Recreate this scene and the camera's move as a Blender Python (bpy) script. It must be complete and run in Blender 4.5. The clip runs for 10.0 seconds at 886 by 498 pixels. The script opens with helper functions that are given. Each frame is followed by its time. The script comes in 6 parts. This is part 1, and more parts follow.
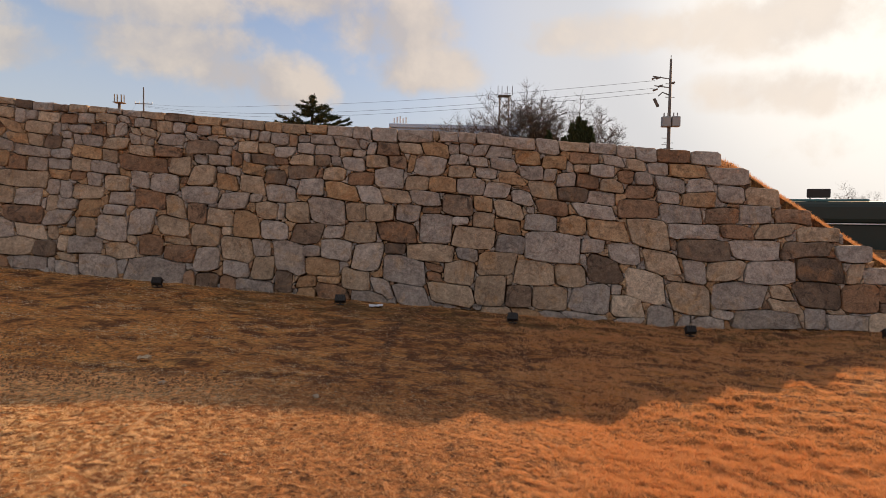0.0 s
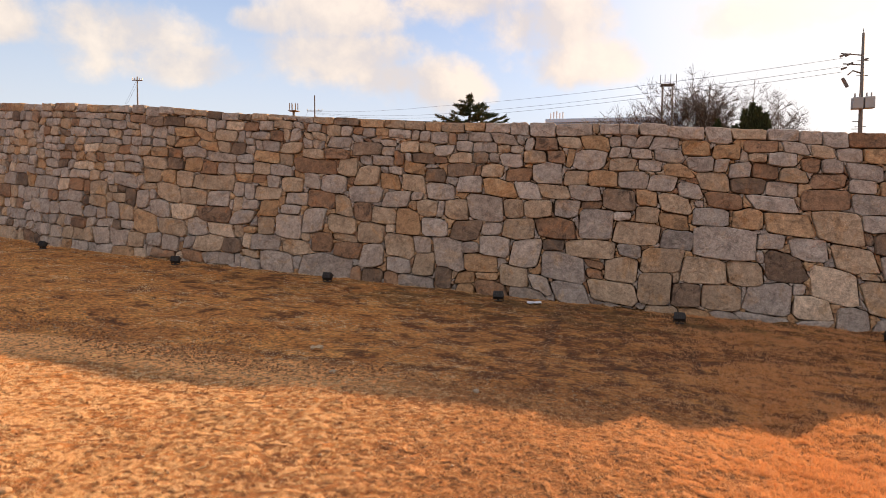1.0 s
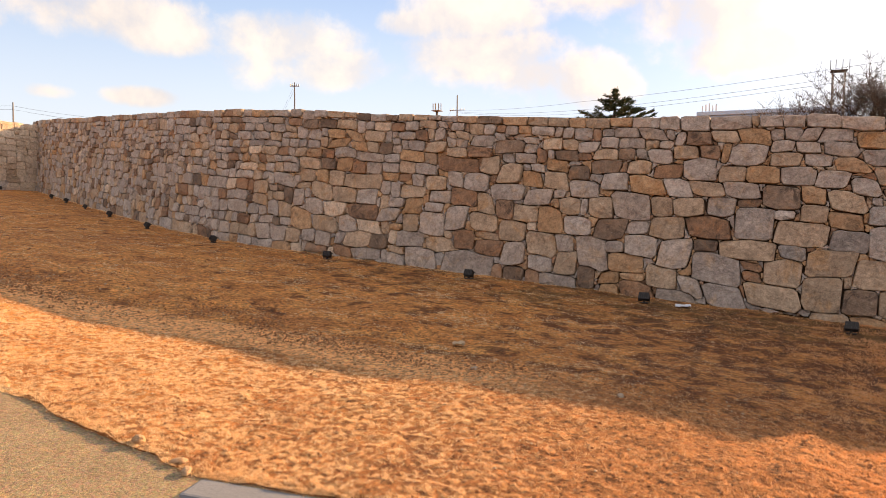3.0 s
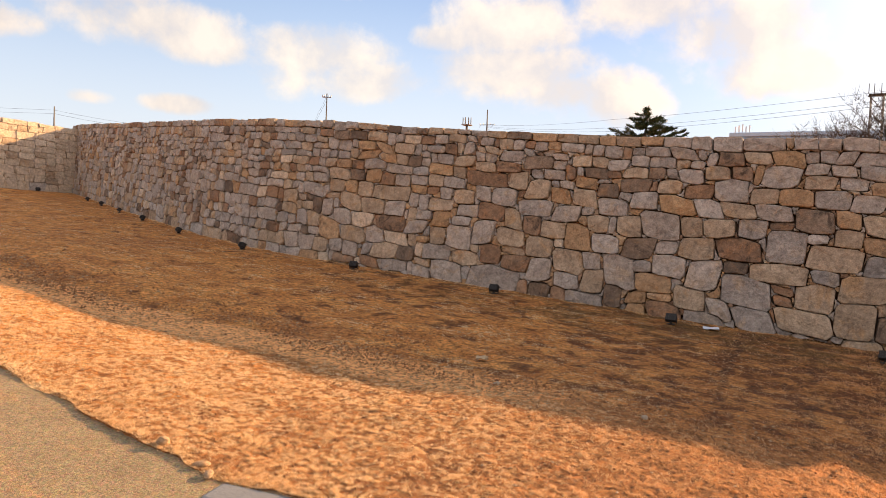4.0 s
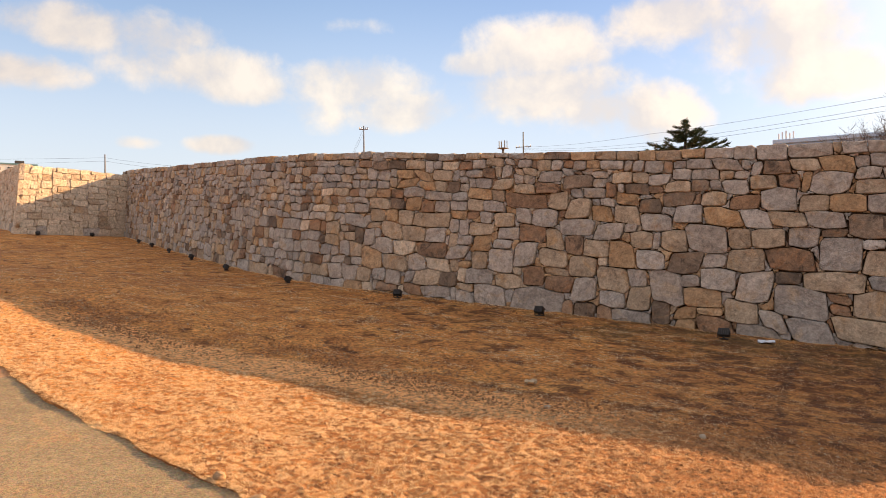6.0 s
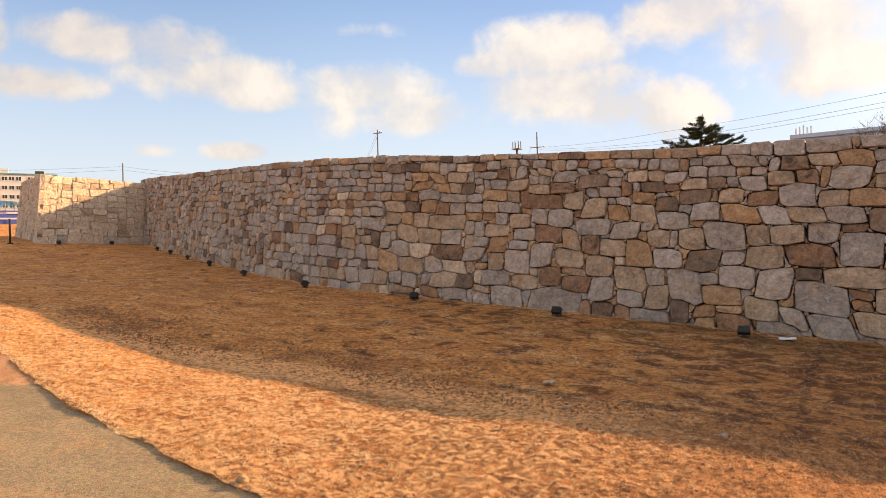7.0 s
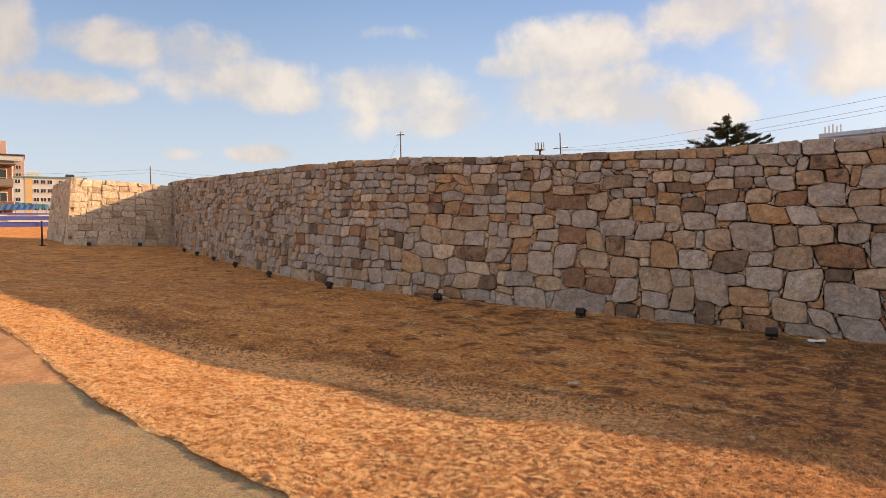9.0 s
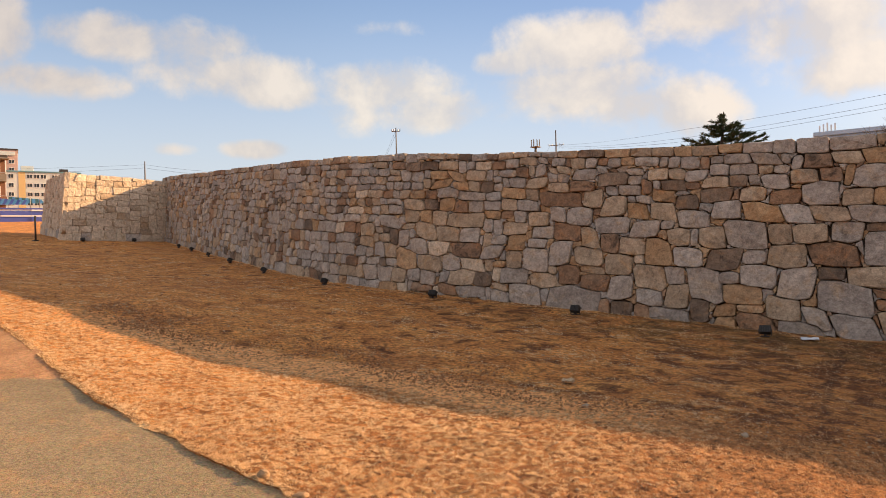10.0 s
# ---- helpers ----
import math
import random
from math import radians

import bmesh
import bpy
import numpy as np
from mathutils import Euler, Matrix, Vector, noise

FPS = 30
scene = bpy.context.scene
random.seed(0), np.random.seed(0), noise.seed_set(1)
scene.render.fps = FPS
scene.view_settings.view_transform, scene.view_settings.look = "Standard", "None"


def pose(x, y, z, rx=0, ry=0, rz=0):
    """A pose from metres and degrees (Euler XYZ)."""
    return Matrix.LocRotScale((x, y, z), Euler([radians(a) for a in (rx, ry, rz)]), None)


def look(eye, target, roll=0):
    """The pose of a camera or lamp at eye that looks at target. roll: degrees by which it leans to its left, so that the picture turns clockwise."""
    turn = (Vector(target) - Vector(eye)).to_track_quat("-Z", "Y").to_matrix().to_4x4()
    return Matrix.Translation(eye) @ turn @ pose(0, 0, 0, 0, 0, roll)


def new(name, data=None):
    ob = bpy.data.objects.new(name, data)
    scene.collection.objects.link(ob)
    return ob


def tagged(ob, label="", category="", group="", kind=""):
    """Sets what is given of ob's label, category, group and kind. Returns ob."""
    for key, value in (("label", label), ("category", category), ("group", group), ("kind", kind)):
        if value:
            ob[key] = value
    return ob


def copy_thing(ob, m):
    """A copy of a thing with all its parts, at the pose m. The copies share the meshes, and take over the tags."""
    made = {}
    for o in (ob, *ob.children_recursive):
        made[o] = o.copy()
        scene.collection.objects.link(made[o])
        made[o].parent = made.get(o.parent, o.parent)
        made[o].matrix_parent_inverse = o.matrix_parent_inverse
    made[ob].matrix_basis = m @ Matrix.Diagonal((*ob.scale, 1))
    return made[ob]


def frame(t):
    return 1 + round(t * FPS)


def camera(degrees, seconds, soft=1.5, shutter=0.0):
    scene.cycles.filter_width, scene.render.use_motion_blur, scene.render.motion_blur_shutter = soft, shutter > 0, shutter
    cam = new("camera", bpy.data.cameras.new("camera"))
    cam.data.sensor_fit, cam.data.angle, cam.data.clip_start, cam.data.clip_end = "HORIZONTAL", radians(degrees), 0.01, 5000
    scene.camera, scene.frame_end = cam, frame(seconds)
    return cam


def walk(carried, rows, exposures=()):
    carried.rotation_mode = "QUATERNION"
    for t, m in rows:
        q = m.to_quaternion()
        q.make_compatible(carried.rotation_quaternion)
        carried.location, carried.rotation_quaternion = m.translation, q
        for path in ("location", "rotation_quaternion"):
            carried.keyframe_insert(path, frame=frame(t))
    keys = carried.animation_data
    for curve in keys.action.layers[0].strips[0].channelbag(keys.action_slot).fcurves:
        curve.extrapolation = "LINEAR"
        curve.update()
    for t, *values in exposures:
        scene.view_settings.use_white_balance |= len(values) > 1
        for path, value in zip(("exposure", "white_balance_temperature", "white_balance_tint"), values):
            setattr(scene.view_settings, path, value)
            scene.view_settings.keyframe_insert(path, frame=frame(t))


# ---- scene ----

# ---------------------------------------------------------------- camera and walk
cam = camera(66.4, 10.0, soft=0.5)
PATH = [
    (0, pose(0.000, 0.000, 0.000, 87.50, -1.00, 0.04)),
    (0.2, pose(-0.006, 0.015, -0.003, 87.40, -0.80, 2.39)),
    (0.5, pose(-0.020, 0.038, -0.008, 87.30, -0.53, 6.69)),
    (1, pose(-0.034, 0.051, -0.012, 87.10, -0.30, 13.17)),
    (1.3, pose(-0.038, 0.057, -0.013, 87.01, -0.56, 13.76)),
    (1.5, pose(-0.042, 0.060, -0.010, 86.79, -0.57, 13.99)),
    (1.7, pose(-0.054, 0.060, -0.008, 86.64, -0.35, 19.81)),
    (2, pose(-0.057, 0.055, -0.008, 86.60, -0.15, 23.21)),
    (2.2, pose(-0.059, 0.055, -0.008, 86.58, 0.02, 24.58)),
    (3.3, pose(-0.065, 0.050, -0.009, 87.06, -0.89, 25.29)),
    (3.5, pose(-0.065, 0.047, -0.010, 87.28, -1.38, 25.89)),
    (4, pose(-0.067, 0.041, -0.008, 87.91, -2.23, 27.20)),
    (4.5, pose(-0.069, 0.040, -0.008, 88.26, -2.68, 28.98)),
    (5, pose(-0.070, 0.040, -0.009, 88.46, -2.65, 29.25)),
    (5.5, pose(-0.070, 0.036, -0.006, 89.02, -2.26, 29.87)),
    (5.7, pose(-0.068, 0.036, -0.006, 89.62, -0.64, 29.98)),
    (6.8, pose(-0.065, 0.018, -0.005, 90.10, 1.75, 31.41)),
    (7, pose(-0.065, 0.015, -0.005, 90.19, 1.67, 32.00)),
    (7.5, pose(-0.064, 0.005, -0.005, 90.51, 1.74, 33.77)),
    (8, pose(-0.061, -0.002, -0.005, 90.58, 1.72, 34.74)),
    (8.5, pose(-0.061, -0.005, -0.006, 90.50, 1.74, 34.21)),
    (9, pose(-0.061, -0.008, -0.007, 90.36, 1.74, 33.93)),
    (9.5, pose(-0.061, -0.009, -0.008, 90.24, 1.67, 33.62)),
    (10, pose(-0.062, -0.007, -0.007, 90.07, 1.50, 33.52)),
]
EXPOSURES = [(0, 0.45, 6700, 11), (0.5, 0.78, 6840, 12), (1, 1.00, 6900, 13), (2, 1.30, 6960, 13), (4.5, 1.14, 6850, 11), (7, 1.10, 6740, 9.5), (8, 0.92, 6700, 9.5), (10, 0.87, 6680, 9.5)]
walk(cam, PATH, EXPOSURES)

# ---------------------------------------------------------------- sun and sky
SUN_AZ, SUN_EL = 37.5, 19.95         # degrees right of +y, degrees up
sun_way = Vector((math.sin(radians(SUN_AZ)) * math.cos(radians(SUN_EL)),
                  math.cos(radians(SUN_AZ)) * math.cos(radians(SUN_EL)), math.sin(radians(SUN_EL))))
sun_data = bpy.data.lights.new("sun", "SUN")
sun_data.energy, sun_data.angle, sun_data.color = 5.0, radians(0.5), (1.0, 0.60, 0.30)
sun = new("sun", sun_data)
sun.matrix_world = look(sun_way * 100, (0, 0, 0))


class Nodes:
    """Short hand for a node tree."""

    def __init__(self, tree):
        self.t = tree
        tree.nodes.clear()

    def add(self, kind, props=None, **ins):
        n = self.t.nodes.new(kind)
        for k, v in (props or {}).items():
            setattr(n, k, v)
        for k, v in ins.items():
            self.set(n, k, v)
        return n

    def set(self, n, key, v):
        key = key.replace("_", " ")
        sock = n.inputs[int(key[1:])] if key[0] == "i" and key[1:].isdigit() else n.inputs[key]
        if isinstance(v, bpy.types.NodeSocket):
            self.t.links.new(v, sock)
        elif isinstance(v, bpy.types.Node):
            self.t.links.new(v.outputs[0], sock)
        else:
            sock.default_value = v

    def math(self, op, a, b=0.0, c=0.0, clamp=False):
        return self.add("ShaderNodeMath", {"operation": op, "use_clamp": clamp}, i0=a, i1=b, i2=c).outputs[0]

    def vec(self, op, a, b=(0, 0, 0)):
        return self.add("ShaderNodeVectorMath", {"operation": op}, i0=a, i1=b).outputs[0]

    def noise(self, v, scale, detail=4.0, rough=0.55, dist=0.0):
        return self.add("ShaderNodeTexNoise", None, Vector=v, Scale=scale, Detail=detail, Roughness=rough, Distortion=dist).outputs[0]

    def ramp(self, f, stops):
        n = self.add("ShaderNodeValToRGB", None, Fac=f)
        e = n.color_ramp.elements
        while len(e) < len(stops):
            e.new(0.5)
        for x, (p, c) in zip(e, stops):
            x.position, x.color = p, (*c, 1) if len(c) == 3 else c
        return n.outputs[0]

    def span(self, v, a, b, c=0.0, d=1.0):
        return self.add("ShaderNodeMapRange", {"interpolation_type": "SMOOTHSTEP"}, i0=v, i1=a, i2=b, i3=c, i4=d).outputs[0]

    def mix(self, f, a, b, how="MIX"):
        n = self.t.nodes.new("ShaderNodeMix")
        n.data_type, n.blend_type = "RGBA", how
        for i, v in ((0, f), (6, a), (7, b)):
            if isinstance(v, bpy.types.NodeSocket):
                self.t.links.new(v, n.inputs[i])
            else:
                n.inputs[i].default_value = v if i == 0 else (*v, 1)
        return n.outputs[2]


world = bpy.data.worlds.new("sky")
scene.world = world
world.use_nodes = True
w = Nodes(world.node_tree)
sky = w.add("ShaderNodeTexSky", {"sky_type": "NISHITA", "sun_disc": False, "sun_elevation": radians(SUN_EL),
                                 "sun_rotation": radians(SUN_AZ), "air_density": 1.0, "dust_density": 1.6})
way = w.add("ShaderNodeTexCoord").outputs["Generated"]
sep = w.add("ShaderNodeSeparateXYZ", None, i0=way)
azim = w.math("MULTIPLY", w.math("ARCTAN2", sep.outputs[0], sep.outputs[1]), 57.29578)
elev = w.math("MULTIPLY", w.math("ARCSINE", sep.outputs[2]), 57.29578)
# clouds: azimuth, elevation, half width, half height in degrees
CLOUDS = [
    (-63.7, 13.0, 4.1, 1.0), (-66.4, 16.2, 1.6, 2.4), (-58.9, 16.4, 3.9, 1.3), (-53.2, 16.3, 3.4, 1.4), (-50.9, 14.3, 5.0, 1.5),
    (-47.2, 13.2, 2.8, 1.1), (-37.7, 13.3, 4.2, 1.9), (-35.1, 11.5, 5.6, 1.3), (-22.6, 16.0, 4.4, 2.0), (-27.3, 15.2, 2.1, 0.9),
    (-22.3, 12.8, 5.3, 1.8), (-17.1, 11.2, 3.7, 1.2), (-48.7, 8.5, 2.0, 0.6), (-13.9, 10.6, 3.3, 1.8), (-4.7, 15.5, 4.7, 2.2),
    (-1.4, 12.3, 4.5, 1.6), (-9.8, 17.5, 5.0, 1.6), (13.2, 14.9, 6.2, 1.3), (26.6, 15.0, 7.9, 1.9), (27.9, 9.9, 6.6, 1.4)]
WISPS = [(-38.0, 18.1, 3.6, 0.8), (-54.9, 8.4, 1.9, 0.5), (-19.9, 10.1, 1.6, 1.0), (-40.1, 10.1, 3.3, 0.9), (29.9, 5.8, 7.1, 1.6)]
puff = w.noise(way, 8.0, 9.0, 0.58, 0.2)
fine = w.noise(way, 30.0, 6.0, 0.6)
body_ = None
for a, e, ra, re in CLOUDS + WISPS:
    dx = w.math("MULTIPLY", w.math("SUBTRACT", azim, a), 1 / ra)
    dy = w.math("MULTIPLY", w.math("SUBTRACT", elev, e), 1 / re)
    d = w.math("ADD", w.math("MULTIPLY", dx, dx), w.math("MULTIPLY", dy, dy))
    one = w.math("SUBTRACT", -0.1 if (a, e, ra, re) in WISPS else 0.85, w.math("MULTIPLY", d, 0.48))
    one = w.math("MAXIMUM", one, -3.0)
    body_ = one if body_ is None else w.math("SMOOTH_MAX", body_, one, 0.3)
# broken cloud added to the unseen rest of the sky, which also brightens the wall
high = w.noise(w.vec("MULTIPLY", way, (1.0, 1.0, 1.8)), 2.6, 7.0, 0.6, 0.4)
in_front = w.math("MULTIPLY", w.span(azim, -95.0, -80.0), w.span(azim, 60.0, 45.0))
low_front = w.math("MULTIPLY", in_front, w.span(elev, 34.0, 22.0))
elsewhere = w.math("SUBTRACT", w.math("MULTIPLY_ADD", high, 5.0, -1.9), w.math("MULTIPLY", low_front, 6.0))
body_ = w.math("MAXIMUM", body_, elsewhere)
ragged = w.math("ADD", body_, w.math("ADD", w.math("MULTIPLY_ADD", puff, 2.9, -1.45), w.math("MULTIPLY_ADD", fine, 1.0, -0.5)))
cover = w.span(ragged, -0.3, 0.75)
shade = w.noise(w.vec("ADD", way, (0.03, 0.0, 0.06)), 8.0, 7.0, 0.55, 0.2)
lump = w.math("SUBTRACT", puff, shade)
tone_ = w.math("ADD", w.math("MULTIPLY_ADD", lump, 2.8, 0.45), w.math("MULTIPLY", w.span(ragged, 0.3, 1.8), 0.3))
dot = w.add("ShaderNodeVectorMath", {"operation": "DOT_PRODUCT"}, i0=way, i1=tuple(sun_way)).outputs[1]
wide_glow = w.span(dot, 0.74, 0.99)
away = w.span(dot, 0.45, -0.3)
cloud = w.ramp(tone_, [(0.10, (0.385, 0.372, 0.372)), (0.45, (0.455, 0.422, 0.388)), (0.90, (0.53, 0.482, 0.425))])
cloud = w.mix(away, cloud, w.mix(1.0, cloud, (0.84, 0.79, 0.78), "MULTIPLY"))
cloud = w.mix(w.span(dot, 0.25, 0.8), cloud, w.mix(1.0, cloud, (1.04, 0.98, 0.94), "MULTIPLY"))
cloud = w.mix(w.math("MULTIPLY", wide_glow, 0.7), cloud, (0.70, 0.63, 0.56))
base = w.mix(1.0, sky.outputs[0], (0.097, 0.102, 0.114), "MULTIPLY")
base = w.mix(w.math("MULTIPLY", w.math("MULTIPLY", w.span(dot, 0.25, 0.75), w.span(dot, 0.995, 0.90)), 0.85), base, w.mix(1.0, base, (0.53, 0.61, 0.73), "MULTIPLY"))
veil = w.math("MULTIPLY", w.span(elev, 24.0, 0.0), 0.78)
base = w.mix(veil, base, (0.395, 0.410, 0.452))
base = w.mix(w.math("MULTIPLY", w.span(dot, 0.74, 0.91), 0.85), base, (0.495, 0.495, 0.505))
base = w.mix(w.math("MULTIPLY", w.span(dot, 0.91, 0.985), 0.9), base, (0.80, 0.765, 0.71))
full = w.mix(w.math("MULTIPLY", cover, 0.86), base, cloud)
w.add("ShaderNodeOutputWorld", None, Surface=w.add("ShaderNodeBackground", None, Color=full, Strength=1.0).outputs[0])


# ---------------------------------------------------------------- materials
def material(name):
    m = bpy.data.materials.new(name)
    m.use_nodes = True
    n = Nodes(m.node_tree)
    bsdf = n.add("ShaderNodeBsdfPrincipled")
    n.add("ShaderNodeOutputMaterial", None, Surface=bsdf.outputs[0])
    return m, n, bsdf


def plain(name, rgb, rough=0.7, metal=0.0, grain=12.0, amount=0.25, bump=0.1):
    """A paint, metal or concrete with two scales of unevenness."""
    m, n, b = material(name)
    at = n.add("ShaderNodeTexCoord").outputs["Object"]
    big, small = n.noise(at, grain * 0.12, 4.0), n.noise(at, grain, 5.0)
    v = n.math("ADD", n.math("MULTIPLY", big, amount), n.math("MULTIPLY_ADD", small, amount, 1.0 - amount))
    n.set(b, "Base Color", n.mix(1.0, rgb, n.add("ShaderNodeCombineColor", None, i0=v, i1=v, i2=v).outputs[0], "MULTIPLY"))
    n.set(b, "Roughness", n.math("MULTIPLY_ADD", small, 0.2, rough - 0.1))
    n.set(b, "Metallic", metal)
    if bump:
        n.set(b, "Normal", n.add("ShaderNodeBump", None, Strength=bump, Distance=0.01, Height=small))
    return m


def stone_material(name, light, dark, spot, joined=False):
    """Split granite: two tones of its own kind, rust stains, black lichen and a rough split face."""
    moss = {"grey": 0.30, "blue": 0.35, "pale": 0.22, "tan_": 0.38, "ochr": 0.5}.get(name[:4], 0.8)
    m, n, b = material(name)
    at = n.add("ShaderNodeNewGeometry").outputs["Position"]
    if joined:
        rnd = n.add("ShaderNodeNewGeometry").outputs["Random Per Island"]
    else:
        rnd = n.add("ShaderNodeObjectInfo").outputs["Random"]
    shift = n.vec("ADD", at, n.add("ShaderNodeCombineXYZ", None, i0=n.math("MULTIPLY", rnd, 37.0), i1=n.math("MULTIPLY", rnd, 11.0), i2=rnd).outputs[0])
    patch = n.noise(shift, 3.4, 6.0, 0.66, 0.7)
    blot = n.noise(shift, 11.0, 6.0, 0.68, 0.5)
    grain = n.noise(at, 60.0, 6.0, 0.75)
    speck = n.noise(at, 230.0, 2.0, 0.6)
    tone = n.math("ADD", n.math("MULTIPLY", rnd, 0.7), n.math("MULTIPLY_ADD", patch, 1.9, -0.8))
    col = n.mix(n.math("MULTIPLY", tone, 1.0, clamp=True), dark, light)
    other = n.math("FRACT", n.math("MULTIPLY", rnd, 17.0))
    col = n.mix(n.math("MULTIPLY", n.span(other, 0.3, 1.0), 0.25), col, (0.42, 0.325, 0.245))
    stain = n.math("MULTIPLY", n.span(n.noise(shift, 2.1, 7.0, 0.7, 1.4), 0.50, 0.68), 0.8)
    col = n.mix(stain, col, spot)
    lichen = n.math("MULTIPLY", n.span(n.noise(shift, 4.2, 8.0, 0.74, 0.9), 0.52, 0.64), moss)
    col = n.mix(lichen, col, (0.062, 0.046, 0.036))
    coarse = n.noise(shift, 24.0, 5.0, 0.7, 0.4)
    v = n.math("ADD", n.math("MULTIPLY_ADD", grain, 1.3, 0.36), n.math("ADD", n.math("MULTIPLY_ADD", speck, 0.8, -0.4), n.math("ADD", n.math("MULTIPLY_ADD", blot, 1.5, -0.75), n.math("MULTIPLY_ADD", coarse, 1.2, -0.6))))
    col = n.mix(1.0, col, n.add("ShaderNodeCombineColor", None, i0=v, i1=v, i2=v).outputs[0], "MULTIPLY")
    fleck = n.math("MULTIPLY", n.span(n.noise(shift, 34.0, 4.0, 0.7), 0.62, 0.72), 0.45)
    col = n.mix(fleck, col, (0.52, 0.46, 0.39))
    n.set(b, "Base Color", col)
    n.set(b, "Roughness", 0.88)
    relief = n.math("ADD", n.math("MULTIPLY", n.noise(shift, 5.0, 7.0, 0.6, 0.8), 1.0), n.math("MULTIPLY", grain, 0.16))
    n.set(b, "Normal", n.add("ShaderNodeBump", None, Strength=0.9, Distance=0.06, Height=relief))
    return m


TONES = [
    ("grey_granite", (0.473, 0.431, 0.395), (0.301, 0.270, 0.248), (0.445, 0.340, 0.238)),
    ("tan_granite", (0.501, 0.401, 0.297), (0.319, 0.246, 0.176), (0.445, 0.284, 0.151)),
    ("ochre_granite", (0.516, 0.353, 0.206), (0.341, 0.216, 0.119), (0.406, 0.210, 0.087)),
    ("rust_granite", (0.335, 0.207, 0.126), (0.175, 0.110, 0.072), (0.378, 0.191, 0.092)),
    ("dark_granite", (0.250, 0.184, 0.135), (0.085, 0.064, 0.050), (0.301, 0.177, 0.096)),
    ("blue_granite", (0.392, 0.369, 0.349), (0.246, 0.229, 0.217), (0.341, 0.280, 0.219)),
    ("pale_granite", (0.68, 0.575, 0.455), (0.52, 0.432, 0.335), (0.52, 0.38, 0.24)),
]
STONE = [stone_material(*t) for t in TONES]
STONE_JOINED = [stone_material(n_ + "_course", *t, joined=True) for n_, *t in TONES]


def ground_material():
    """Winter turf over red earth: straw, bare soil, gravelly strips and dark seams between the sods."""
    m, n, b = material("winter_turf")
    at = n.add("ShaderNodeNewGeometry").outputs["Position"]
    xyz = n.add("ShaderNodeSeparateXYZ", None, i0=at)
    lay = n.vec("MULTIPLY", at, (0.75, 1.0, 1.0))
    east, north = xyz.outputs[0], xyz.outputs[1]
    big, mid = n.noise(lay, 0.55, 5.0, 0.6, 0.4), n.noise(lay, 2.6, 6.0, 0.65, 0.5)
    fine, speck = n.noise(at, 42.0, 5.0, 0.7), n.noise(at, 160.0, 3.0, 0.7)
    col = n.ramp(mid, [(0.30, (0.36, 0.136, 0.033)), (0.48, (0.555, 0.234, 0.060)), (0.68, (0.705, 0.347, 0.104))])
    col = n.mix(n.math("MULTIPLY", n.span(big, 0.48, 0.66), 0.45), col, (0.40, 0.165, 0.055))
    # base colour darker beyond y = 5, towards the low end
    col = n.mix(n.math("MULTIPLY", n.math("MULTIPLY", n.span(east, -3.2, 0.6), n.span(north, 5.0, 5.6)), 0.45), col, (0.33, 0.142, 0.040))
    # dark red-brown patches, more of them towards the low end and near the wall
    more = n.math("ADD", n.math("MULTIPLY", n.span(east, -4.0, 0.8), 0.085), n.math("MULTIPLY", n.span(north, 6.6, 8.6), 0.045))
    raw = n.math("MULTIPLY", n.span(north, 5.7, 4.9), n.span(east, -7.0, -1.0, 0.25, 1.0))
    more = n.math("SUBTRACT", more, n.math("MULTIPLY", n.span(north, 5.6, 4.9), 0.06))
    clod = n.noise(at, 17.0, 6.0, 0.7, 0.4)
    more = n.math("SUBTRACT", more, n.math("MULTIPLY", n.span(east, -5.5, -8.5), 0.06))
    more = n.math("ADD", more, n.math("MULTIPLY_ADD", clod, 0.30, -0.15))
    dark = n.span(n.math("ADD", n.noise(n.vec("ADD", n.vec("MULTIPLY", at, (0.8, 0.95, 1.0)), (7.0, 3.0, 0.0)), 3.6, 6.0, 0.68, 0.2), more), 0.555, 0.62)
    # earth beside the path darkened, so the gaps between tufts read dark
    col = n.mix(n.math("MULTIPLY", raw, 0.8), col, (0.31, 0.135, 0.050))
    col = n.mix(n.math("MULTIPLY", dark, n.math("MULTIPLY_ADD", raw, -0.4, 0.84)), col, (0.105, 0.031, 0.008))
    # a dull green bloom along the wall's foot
    bloom = n.math("MULTIPLY", n.math("MULTIPLY", n.span(north, 7.9, 9.3), n.span(east, -8.0, -2.0)), n.span(n.noise(at, 2.2, 5.0, 0.65), 0.40, 0.58))
    col = n.mix(n.math("MULTIPLY", bloom, 0.5), col, (0.20, 0.125, 0.036))
    # a trodden strip of pale earth along the gravel
    strip = n.math("ADD", north, n.math("MULTIPLY_ADD", n.noise(at, 0.9, 4.0), 0.5, -0.25))
    strip = n.math("MULTIPLY", n.math("MULTIPLY", n.span(strip, 4.8, 5.05), n.span(strip, 5.75, 5.45)), n.math("MULTIPLY", n.span(east, -12.0, -7.5), n.span(east, -0.8, -2.6)))
    col = n.mix(n.math("MULTIPLY", strip, 0.85), col, (0.88, 0.46, 0.19))
    wob = n.noise(at, 1.1, 4.0)
    seam = n.math("ABSOLUTE", n.math("SUBTRACT", n.math("FRACT", n.math("MULTIPLY_ADD", wob, 0.5, n.math("MULTIPLY", xyz.outputs[0], 1.3))), 0.5))
    seam = n.math("MULTIPLY", n.span(seam, 0.075, 0.02), n.span(n.noise(at, 1.6, 4.0), 0.38, 0.52))
    seam = n.math("MULTIPLY", seam, n.math("MULTIPLY", n.span(xyz.outputs[0], -2.2, -0.6), n.span(xyz.outputs[1], 5.0, 5.8)))
